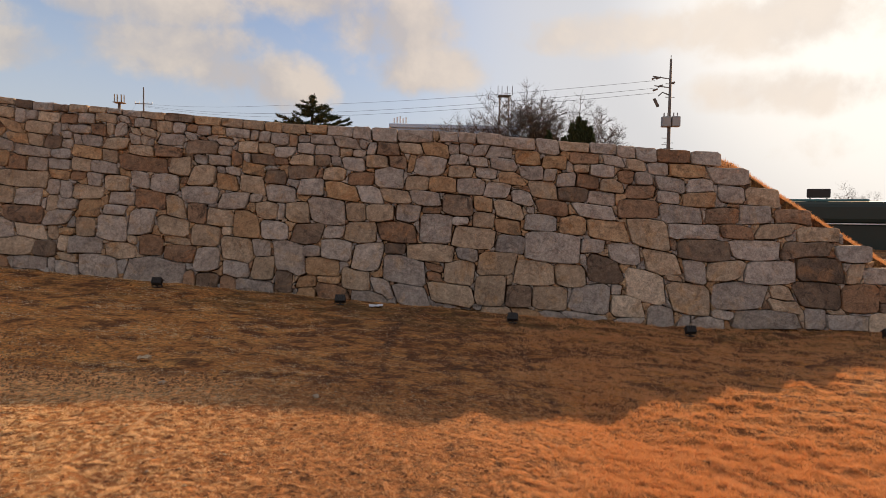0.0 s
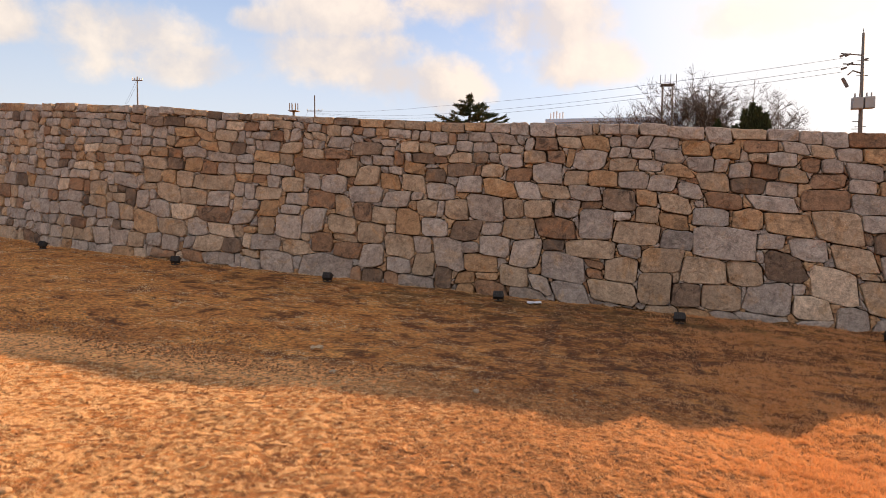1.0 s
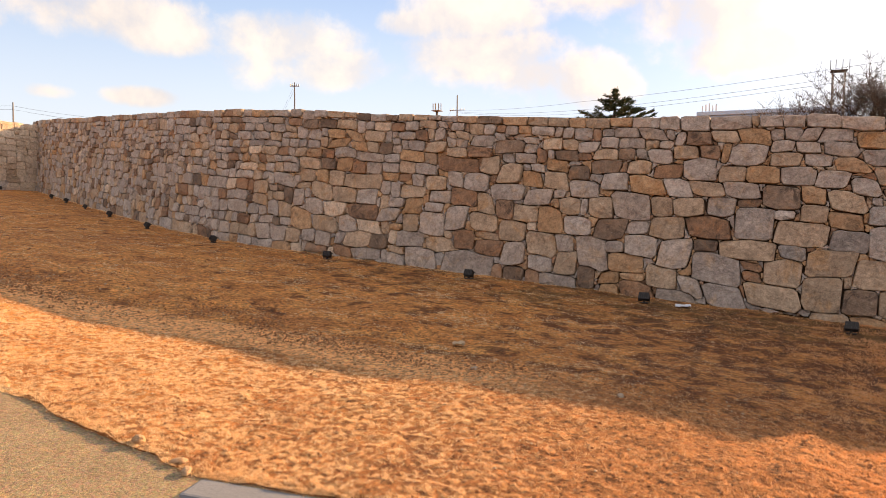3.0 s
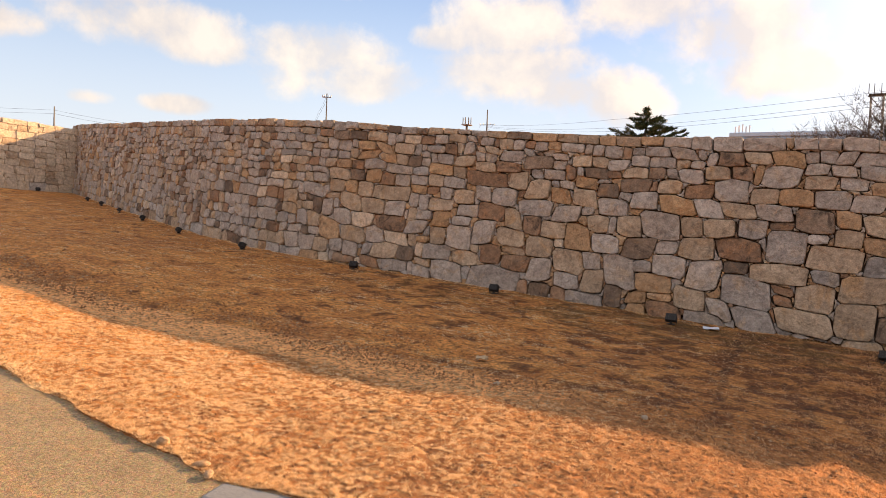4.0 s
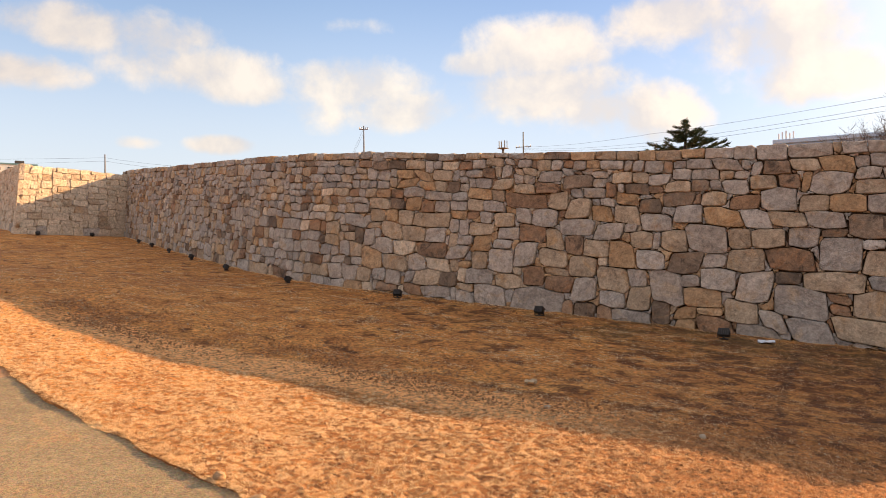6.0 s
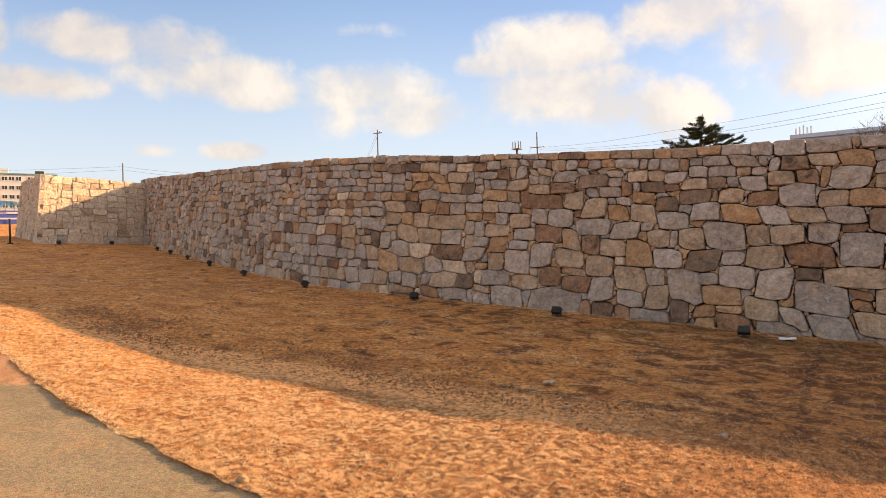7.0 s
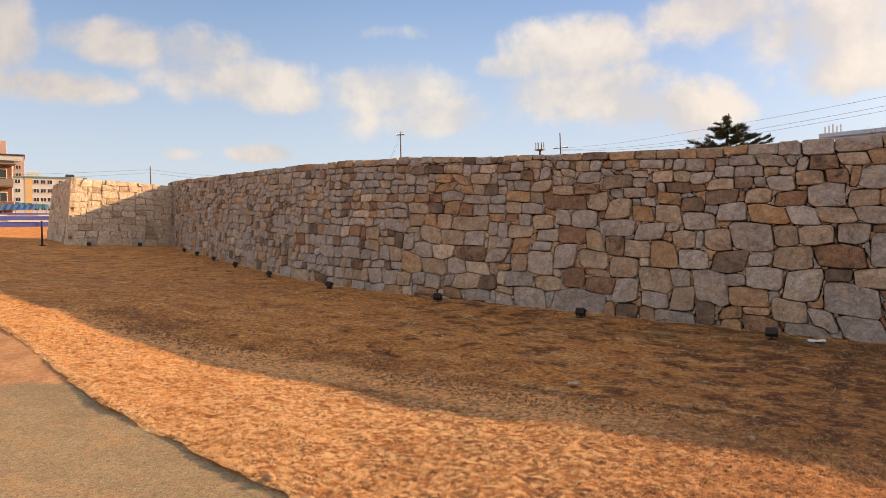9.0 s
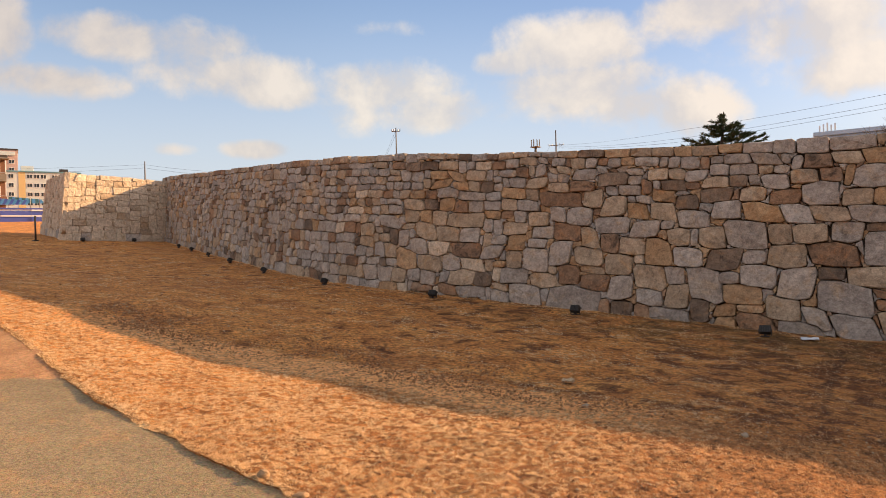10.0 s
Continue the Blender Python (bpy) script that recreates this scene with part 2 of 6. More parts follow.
    col = n.mix(n.math("MULTIPLY", seam, 0.55), col, (0.085, 0.034, 0.015))
    v = n.math("ADD", n.math("MULTIPLY_ADD", fine, 2.6, -0.3), n.math("ADD", n.math("MULTIPLY_ADD", speck, 2.4, -1.2), n.math("MULTIPLY_ADD", clod, 4.0, -2.0)))
    v = n.math("MAXIMUM", v, 0.12)
    col = n.mix(1.0, col, n.add("ShaderNodeCombineColor", None, i0=v, i1=v, i2=v).outputs[0], "MULTIPLY")
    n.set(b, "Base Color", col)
    n.set(b, "Roughness", 0.95)
    relief = n.math("ADD", n.math("MULTIPLY", fine, 0.7), n.math("ADD", n.math("MULTIPLY", speck, 0.3), n.math("MULTIPLY", mid, 1.2)))
    relief = n.math("ADD", relief, n.math("MULTIPLY", clod, 0.9))
    n.set(b, "Normal", n.add("ShaderNodeBump", None, Strength=1.0, Distance=0.05, Height=relief))
    return m


def straw_material():
    m, n, b = material("dry_straw")
    rnd = n.add("ShaderNodeNewGeometry").outputs["Random Per Island"]
    at = n.add("ShaderNodeNewGeometry").outputs["Position"]
    f = n.math("ADD", n.math("MULTIPLY", rnd, 0.7), n.math("MULTIPLY", n.noise(at, 1.3, 4.0), 0.5))
    straw = n.ramp(f, [(0.15, (0.50, 0.275, 0.115)), (0.5, (0.89, 0.625, 0.335)), (0.95, (0.98, 0.85, 0.61))])
    east = n.add("ShaderNodeSeparateXYZ", None, i0=at).outputs[0]
    rusty = n.math("MULTIPLY", n.span(n.math("MULTIPLY_ADD", n.noise(at, 0.8, 4.0), 2.0, east), -1.8, 2.6), 0.7)
    n.set(b, "Base Color", n.mix(rusty, straw, (0.62, 0.255, 0.080)))
    n.set(b, "Roughness", 0.8)
    through_ = n.add("ShaderNodeBsdfTranslucent", None, Color=b.inputs["Base Color"].links[0].from_socket)
    both = n.add("ShaderNodeMixShader", None, i0=0.35, i1=b.outputs[0], i2=through_.outputs[0])
    n.t.links.new(both.outputs[0], n.t.nodes["Material Output"].inputs[0])
    return m


def path_material():
    """Sandy exposed aggregate with a blotch of red earth washed over it."""
    m, n, b = material("sandy_paving")
    at = n.add("ShaderNodeNewGeometry").outputs["Position"]
    big, mid, grit = n.noise(at, 0.5, 4.0), n.noise(at, 3.0, 5.0, 0.6), n.noise(at, 75.0, 4.0, 0.75)
    chips = n.add("ShaderNodeTexVoronoi", None, Vector=at, Scale=75.0).outputs[1]
    col = n.ramp(n.math("ADD", n.math("MULTIPLY", big, 0.4), n.math("MULTIPLY", mid, 0.6)), [(0.3, (0.205, 0.156, 0.090)), (0.7, (0.295, 0.230, 0.138))])
    xyz = n.add("ShaderNodeSeparateXYZ", None, i0=at)
    along = n.math("ADD", n.math("MULTIPLY", xyz.outputs[0], -0.79), n.math("MULTIPLY", xyz.outputs[1], 0.61))
    along = n.math("ADD", along, n.math("ADD", n.math("MULTIPLY", mid, 0.5), n.math("MULTIPLY_ADD", big, 1.2, -0.75)))
    wash = n.math("MULTIPLY", n.span(along, 7.47, 7.62), n.math("MULTIPLY_ADD", mid, 0.6, 0.5), clamp=True)
    col = n.mix(wash, col, n.mix(n.span(mid, 0.4, 0.65), (0.36, 0.17, 0.07), (0.46, 0.25, 0.12)))
    smear = n.math("MULTIPLY", n.span(n.noise(n.vec("MULTIPLY", at, (1.0, 2.0, 1.0)), 1.3, 5.0, 0.6, 0.5), 0.52, 0.66), 0.4)
    col = n.mix(smear, col, (0.42, 0.25, 0.115))
    v = n.math("ADD", n.math("MULTIPLY_ADD", grit, 2.6, -0.3), n.math("MULTIPLY_ADD", n.noise(at, 22.0, 6.0, 0.75), 1.6, -0.8))
    col = n.mix(1.0, col, n.add("ShaderNodeCombineColor", None, i0=v, i1=v, i2=v).outputs[0], "MULTIPLY")
    col = n.mix(0.14, col, chips, "OVERLAY")
    n.set(b, "Base Color", col)
    n.set(b, "Roughness", 0.85)
    n.set(b, "Normal", n.add("ShaderNodeBump", None, Strength=0.6, Distance=0.01, Height=grit))
    return m


ROOTS = plain("brown_grass_roots", (0.22, 0.095, 0.036), 0.9, 0.0, 60.0, 0.4, 0.0)
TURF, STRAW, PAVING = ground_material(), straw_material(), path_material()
# lighter mortar for the bastion: its joints' sunlit look is put into the colour
LIT_MORTAR = plain("lit_mortar", (0.42, 0.32, 0.22), 0.95, grain=30.0, bump=0.6)
MORTAR = plain("earth_mortar", (0.085, 0.060, 0.042), 0.95, grain=30.0, bump=0.6)
CONCRETE = plain("kerb_concrete", (0.165, 0.185, 0.215), 0.85, grain=40.0, bump=0.3)
BLACK_METAL = plain("black_painted_metal", (0.018, 0.017, 0.018), 0.45, 0.0, 25.0, 0.3, 0.05)
GALVANISED = plain("galvanised_steel", (0.36, 0.37, 0.38), 0.5, 0.6, 18.0)
POLE_GREY = plain("weathered_pole", (0.15, 0.145, 0.14), 0.8, 0.0, 15.0)
WIRE = plain("black_cable", (0.03, 0.03, 0.032), 0.6, 0.0, 10.0, 0.1, 0.0)
BARK = plain("grey_bark", (0.085, 0.065, 0.052), 0.95, 0.0, 20.0, 0.4, 0.5)
TWIG = plain("pale_twigs", (0.085, 0.066, 0.056), 0.9, 0.0, 20.0, 0.3, 0.0)
PEBBLE = plain("grey_pebble", (0.36, 0.29, 0.22), 0.9, 0.0, 30.0, 0.35, 0.3)
WHITE_WALL = plain("white_render", (0.58, 0.66, 0.68), 0.85, 0.0, 2.0, 0.15)
YELLOW_WALL = plain("yellow_render", (0.64, 0.50, 0.26), 0.85, 0.0, 2.0, 0.15)
PINK_WALL = plain("pink_render", (0.52, 0.39, 0.36), 0.85, 0.0, 2.0, 0.15)
BROWN_WALL = plain("brown_brick", (0.19, 0.10, 0.068), 0.9, 0.0, 4.0, 0.3)
GREY_WALL = plain("grey_cladding", (0.36, 0.38, 0.41), 0.6, 0.2, 3.0, 0.15)
HOUSE_GREY = plain("dull_grey_render", (0.20, 0.185, 0.16), 0.85, 0.0, 3.0, 0.2)
BLUE_ROOF = plain("blue_roof_sheet", (0.16, 0.32, 0.38), 0.5, 0.2, 3.0, 0.2)
DARK_ROOF = plain("dark_roof", (0.05, 0.045, 0.045), 0.7, 0.0, 4.0, 0.2)
BLUE_SHEET = plain("blue_tarpaulin", (0.085, 0.12, 0.44), 0.5, 0.0, 5.0, 0.2)
LIGHT_BLUE = plain("light_blue_tarpaulin", (0.12, 0.35, 0.62), 0.5, 0.0, 5.0, 0.2)
WHITE_SHEET = plain("white_tarpaulin", (0.75, 0.75, 0.76), 0.6, 0.0, 5.0, 0.1)
DARK_GREEN = plain("dark_green_coated_sheet", (0.010, 0.028, 0.026), 0.32, 0.0, 3.0, 0.2, 0.02)
TEAL = plain("teal_sheet", (0.05, 0.16, 0.17), 0.4, 0.0, 3.0, 0.2, 0.02)
PAPER = plain("white_paper", (0.62, 0.68, 0.78), 0.8, 0.0, 20.0, 0.1)


def glass_material():
    m, n, b = material("window_glass")
    n.set(b, "Base Color", (0.03, 0.04, 0.05, 1))
    n.set(b, "Roughness", 0.08)
    return m


def needle_material():
    m, n, b = material("cedar_needles")
    rnd = n.add("ShaderNodeNewGeometry").outputs["Random Per Island"]
    n.set(b, "Base Color", n.ramp(rnd, [(0.0, (0.018, 0.032, 0.016)), (0.7, (0.045, 0.075, 0.03)), (1.0, (0.09, 0.12, 0.05))]))
    n.set(b, "Roughness", 0.6)
    return m


GLASS, NEEDLES = glass_material(), needle_material()


# ---------------------------------------------------------------- helpers for meshes
def mesh_of(name, verts, faces, mats, smooth=False, index=None):
    me = bpy.data.meshes.new(name)
    me.from_pydata([tuple(v) for v in verts], [], faces)
    for m in mats if isinstance(mats, (list, tuple)) else [mats]:
        me.materials.append(m)
    if index is not None:
        me.polygons.foreach_set("material_index", np.asarray(index, dtype=np.int32))
    if smooth is True:
        me.polygons.foreach_set("use_smooth", np.ones(len(me.polygons), dtype=bool))
    elif smooth == "arris":
        me.polygons.foreach_set("use_smooth", np.arange(len(me.polygons)) % 30 < 20)
    me.update()
    return me


def part(name, bm, mat, parent=None, label="", smooth=False):
    me = bpy.data.meshes.new(name)
    bm.to_mesh(me)
    bm.free()
    me.materials.append(mat)
    if smooth:
        me.polygons.foreach_set("use_smooth", np.ones(len(me.polygons), dtype=bool))
    ob = new(name, me)
    ob.parent = parent
    return tagged(ob, label=label)


def block(sx, sy, sz, at=(0, 0, 0), bevel=0.0, m=None, seg=1):
    """A bmesh box of the given size, centred on at, with bevelled edges."""
    bm = bmesh.new()
    bmesh.ops.create_cube(bm, size=1.0)
    bmesh.ops.scale(bm, vec=(sx, sy, sz), verts=bm.verts)
    if bevel:
        bmesh.ops.bevel(bm, geom=list(bm.edges), offset=bevel, segments=seg, affect="EDGES", profile=0.6)
    bmesh.ops.translate(bm, vec=at, verts=bm.verts)
    if m is not None:
        bmesh.ops.transform(bm, matrix=m, verts=bm.verts)
    return bm


class Tubes:
    """Collects tapered tubes into one list of vertices and faces."""

    def __init__(self, sides=5):
        self.v, self.f, self.n = [], [], sides

    def run(self, pts, radii):
        n, start = self.n, len(self.v)
        for i, (p, r) in enumerate(zip(pts, radii)):
            p = Vector(p)
            a = Vector(pts[min(i + 1, len(pts) - 1)]) - Vector(pts[max(i - 1, 0)])
            a = a.normalized() if a.length > 1e-6 else Vector((0, 0, 1))
            s = a.cross(Vector((0.3, 0.2, 1.0)) if abs(a.z) < 0.9 else Vector((1, 0, 0))).normalized()
            t = a.cross(s)
            for k in range(n):
                c = 2 * math.pi * k / n
                self.v.append(p + (s * math.cos(c) + t * math.sin(c)) * r)
        for i in range(len(pts) - 1):
            for k in range(n):
                a, b = start + i * n + k, start + i * n + (k + 1) % n
                self.f.append((a, b, b + n, a + n))
        self.f.append(tuple(start + k for k in range(n))[::-1])
        self.f.append(tuple(start + (len(pts) - 1) * n + k for k in range(n)))

    def make(self, name, mat, parent=None, label=""):
        ob = new(name, mesh_of(name, self.v, self.f, mat, True))
        ob.parent = parent
        return tagged(ob, label=label)


def thing(name, at, label, category, turn=0.0, group="", kind=""):
    e = new(name)
    e.matrix_world = Matrix.Translation(at) @ pose(0, 0, 0, 0, 0, turn)
    e.empty_display_size = 0.2
    return tagged(e, label, category, group, kind)


# ---------------------------------------------------------------- plan
SCALE = 0.818
EDGE_X = [-60, -30, -14, -10.9, -9.8, -8.9, -7.8, -7.06, -6.05, -5.3, -4.6, -4.1, -3.4, -3.0, -2.7, -2.1, 0, 6, 60]
EDGE_Y = [7.0, 6.0, 4.85, 4.37, 4.2, 4.03, 3.75, 3.53, 3.28, 3.17, 3.06, 2.98, 2.88, 2.82, 2.83, 2.98, 3.3, 3.6, 4.0]


def path_edge(x):
    """Where the lawn ends and the paved path begins."""
    w_ = np.interp([x - 0.25, x, x + 0.25], EDGE_X, EDGE_Y).mean()
    return float(w_) + 0.04 * noise.noise((x * 2.3, 0.0, 5.0)) + 0.03 * noise.noise((x * 7.0, 0.0, 2.0)) + 0.015 * noise.noise((x * 19.0, 0.0, 6.0))


def far_clamp(v, k=45.0):
    return v if abs(v) < k else math.copysign(k + 20 * (1 - math.exp(-(abs(v) - k) / 20)), v)


def soft(v, width):
    return width * math.log1p(math.exp(min(v / width, 60)))


def land(x, y):
    """Height of the lawn."""
    fx, fy = far_clamp(x, 62.0), far_clamp(y)
    z = SCALE * -2.17 - 0.066 * fx + 0.043 * fy
    z += 0.075 * min(soft(x - 3.8, 0.6), 12)
    z += 0.20 * math.exp(-((x + 13.8) / 4.2) ** 2 - ((y - 5.0) / 2.4) ** 2)
    z += 0.045 * min(soft(-(x + 21.5), 0.8), 6) * min(max((17.5 - y) / 4.0, 0), 1.2)
    return z


def hump(x, y):
    """Small unevenness of the lawn."""
    z = 0.028 * noise.noise((x * 0.9, y * 0.9, 0.3)) + 0.015 * noise.noise((x * 3.1, y * 3.1, 0.8))
    low_end = min(max((x - 0.8) / 1.5, 0.0), 1.0)
    z += (0.026 * noise.noise((x * 2.2, y * 4.2, 3.0)) + 0.030 * noise.noise((x * 4.6, y * 9.5, 7.0))) * low_end
    if y < 10.0:
        clod = 0.020 * max(noise.noise((x * 8.5, y * 10.5, 9.0)), 0.0) + 0.012 * max(noise.noise((x * 19.0, y * 22.0, 4.0)), 0.0)
        z += clod * min(1.0, max((6.2 - y) / 0.8, 0.7))
    z += 0.018 * math.exp(-((y - 5.55) / 0.10) ** 2) * min(max((x + 9.0) / 2.0, 0.0), 1.0) * min(max((-2.0 - x) / 2.0, 0.0), 1.0)
    z -= 0.07 * math.exp(-((x + 6.6) / 2.6) ** 2 - ((y - 5.3) / 1.1) ** 2)
    z -= 0.085 * math.exp(-((x - 1.25) / 0.8) ** 2 - ((y - 5.4) / 0.8) ** 2)
    return z + 0.115 * math.exp(-((x + 0.5) / 1.9) ** 2 - ((y - 5.1) / 1.3) ** 2)


HUMP_X, HUMP_Y = np.arange(-31, 13, 0.05), np.arange(2, 20, 0.05)
HUMPS = np.array([[hump(a, b) for b in HUMP_Y] for a in HUMP_X])


def land_many(x, y):
    """The same for arrays, near the wall."""
    z = SCALE * -2.17 - 0.066 * x + 0.043 * y
    z = z + 0.075 * np.minimum(0.6 * np.log1p(np.exp(np.minimum((x - 3.8) / 0.6, 60))), 12)
    i = np.clip((x + 31) / 0.05, 0, len(HUMP_X) - 1.001)
    j = np.clip((y - 2) / 0.05, 0, len(HUMP_Y) - 1.001)
    a, b = i.astype(int), j.astype(int)
    i, j = i - a, j - b
    z = z + (HUMPS[a, b] * (1 - i) + HUMPS[a + 1, b] * i) * (1 - j) + (HUMPS[a, b + 1] * (1 - i) + HUMPS[a + 1, b + 1] * i) * j
    z = z + 0.20 * np.exp(-((x + 13.8) / 4.2) ** 2 - ((y - 5.0) / 2.4) ** 2)
    return z + 0.045 * np.minimum(0.8 * np.log1p(np.exp(np.minimum(-(x + 21.5) / 0.8, 60))), 6) * np.clip((17.5 - y) / 4.0, 0, 1.2)


def foot_y(x):
    """Plan of the wall's foot: straight, then a bend away."""
    u = x / SCALE
    return SCALE * (12.5 - 0.03 * u + 0.405 * 1.5 * math.log1p(math.exp(min(-(u + 12.5) / 1.5, 60))))


X_RIGHT, X_CORNER, X_END = 9.6, -25.2, -26.6
_xs = np.linspace(X_RIGHT, X_END, 1200)
_ys = np.array([foot_y(x) for x in _xs])
_s = np.concatenate([[0], np.cumsum(np.hypot(np.diff(_xs), np.diff(_ys)))])
WALL_LENGTH = float(_s[-1])


def s_of(x):
    return float(np.interp(-x, -_xs, _s))


def foot(s):
    """A point of the wall's foot s metres from its low end, and the horizontal way out of the face."""
    x, y = float(np.interp(s, _s, _xs)), float(np.interp(s, _s, _ys))
    x2, y2 = float(np.interp(s + 0.05, _s, _xs)), float(np.interp(s + 0.05, _s, _ys))
    x1, y1 = float(np.interp(s - 0.05, _s, _xs)), float(np.interp(s - 0.05, _s, _ys))
    t = Vector((x2 - x1, y2 - y1, 0)).normalized()
    return Vector((x, y, land(x, y))), Vector((-t.y, t.x, 0))


BAST_BATTER = 0.115
HEIGHT, BATTER, STEP_X, STEP_RUN, STEP_RISE = 2.72, 0.10, 4.2, 0.455, 0.285
CROWN_X, CROWN = [-30, -13, -8, -6, -3, -1.5, 0, 4.2, 12], [2.76, 2.76, 2.76, 2.69, 2.66, 2.70, 2.755, 2.735, 2.735]     # the top edge rises and dips


def top_height(s):
    """Height of the wall above its foot, with the stepped low end."""
    x = float(np.interp(s, _s, _xs))
    if x <= STEP_X:
        return HEIGHT
    return max(HEIGHT - STEP_RISE * (1 + math.floor((x - STEP_X) / STEP_RUN)), 0.12)


# ---------------------------------------------------------------- ground, path, kerb
def build_ground():
    xs = np.concatenate([[-900, -500, -250, -140, -95, -70, -55, -45, -38, -33], np.arange(-30, -12, 0.25), np.arange(-12, 4, 0.05), np.arange(4, 12.01, 0.12), [14, 17, 21, 27, 35, 50, 80, 140, 250, 500, 900]])
    low = [-900, -400, -150, -60, -25, -12, -6, -3, -1.2, -0.4, -0.03]
    high_ = list(np.concatenate([[0, 0.04], np.arange(0.09, 3.4, 0.05), np.arange(3.45, 17, 0.15), [18, 20, 23, 27, 33, 42, 60, 90, 150, 300, 600, 1200]]))
    rows = [(o, -0.16) for o in low] + [(o, 0.0) for o in high_]
    v, f = [], []
    for x in xs:
        e = path_edge(float(x))
        for o, drop in rows:
            y = e + o
            z = land(x, y) + drop
            if abs(x) < 32 and abs(y) < 25:
                z += hump(x, y)
                if drop == 0:
                    z -= 0.012 * max(0.0, 1 - o / 0.12)
            v.append((x, y, z))
    n = len(rows)
    for i in range(len(xs) - 1):
        for j in range(n - 1):
            a = i * n + j
            f.append((a, a + n, a + n + 1, a + 1))
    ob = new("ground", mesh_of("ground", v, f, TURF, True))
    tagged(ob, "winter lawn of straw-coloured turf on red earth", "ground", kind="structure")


def build_path():
    v, f = [], []
    xs = np.concatenate([[-60, -45, -34, -26, -20, -16], np.arange(-13, 3, 0.2), [4, 6, 9, 14, 22, 40]])
    offs = [0.06, -0.05, -0.2, -0.5, -1.0, -1.8, -3.0, -5.0, -9.0]
    for x in xs:
        e = path_edge(float(x))
        for o in offs:
            y = e + o
            v.append((x, y, land(x, y) - 0.018 + 0.006 * noise.noise((x * 1.5, y * 1.5, 0))))
    n = len(offs)
    for i in range(len(xs) - 1):
        for j in range(n - 1):
            a = i * n + j
            f.append((a, a + 1, a + n + 1, a + n))
    tagged(new("path", mesh_of("path", v, f, PAVING, True)), "sandy paved path with red earth washed over it", "path", kind="structure")


def build_kerb():
    """Low concrete kerb stones between the path and the lawn."""
    x = -2.78
    first = None
    for k in range(9):
        x2 = x + 1.0
        y1, y2 = path_edge(x) - 0.12, path_edge(x2) - 0.12
        bm = block(math.hypot(1.0, y2 - y1) - 0.008, 0.22, 0.16, bevel=0.018, seg=2)
        for vtx in bm.verts:
            vtx.co.z += 0.004 * noise.noise(vtx.co * 9 + Vector((k, 0, 0)))
        ob = part("kerb_stone", bm, CONCRETE)
        tagged(ob, "grey concrete kerb stone edging the lawn", "kerb", "kerb stones", "structure")
        slope = math.atan2(land(x2, y2) - land(x, y1), 1.0)
        ob.matrix_world = Matrix.Translation(((x + x2) / 2, (y1 + y2) / 2, land((x + x2) / 2, (y1 + y2) / 2) - 0.086)) @ pose(0, 0, 0, 0, -math.degrees(slope), math.degrees(math.atan2(y2 - y1, 1.0)))
        x = x2


build_ground()
build_path()
build_kerb()

# ---------------------------------------------------------------- the rubble wall
CELL = 0.0407


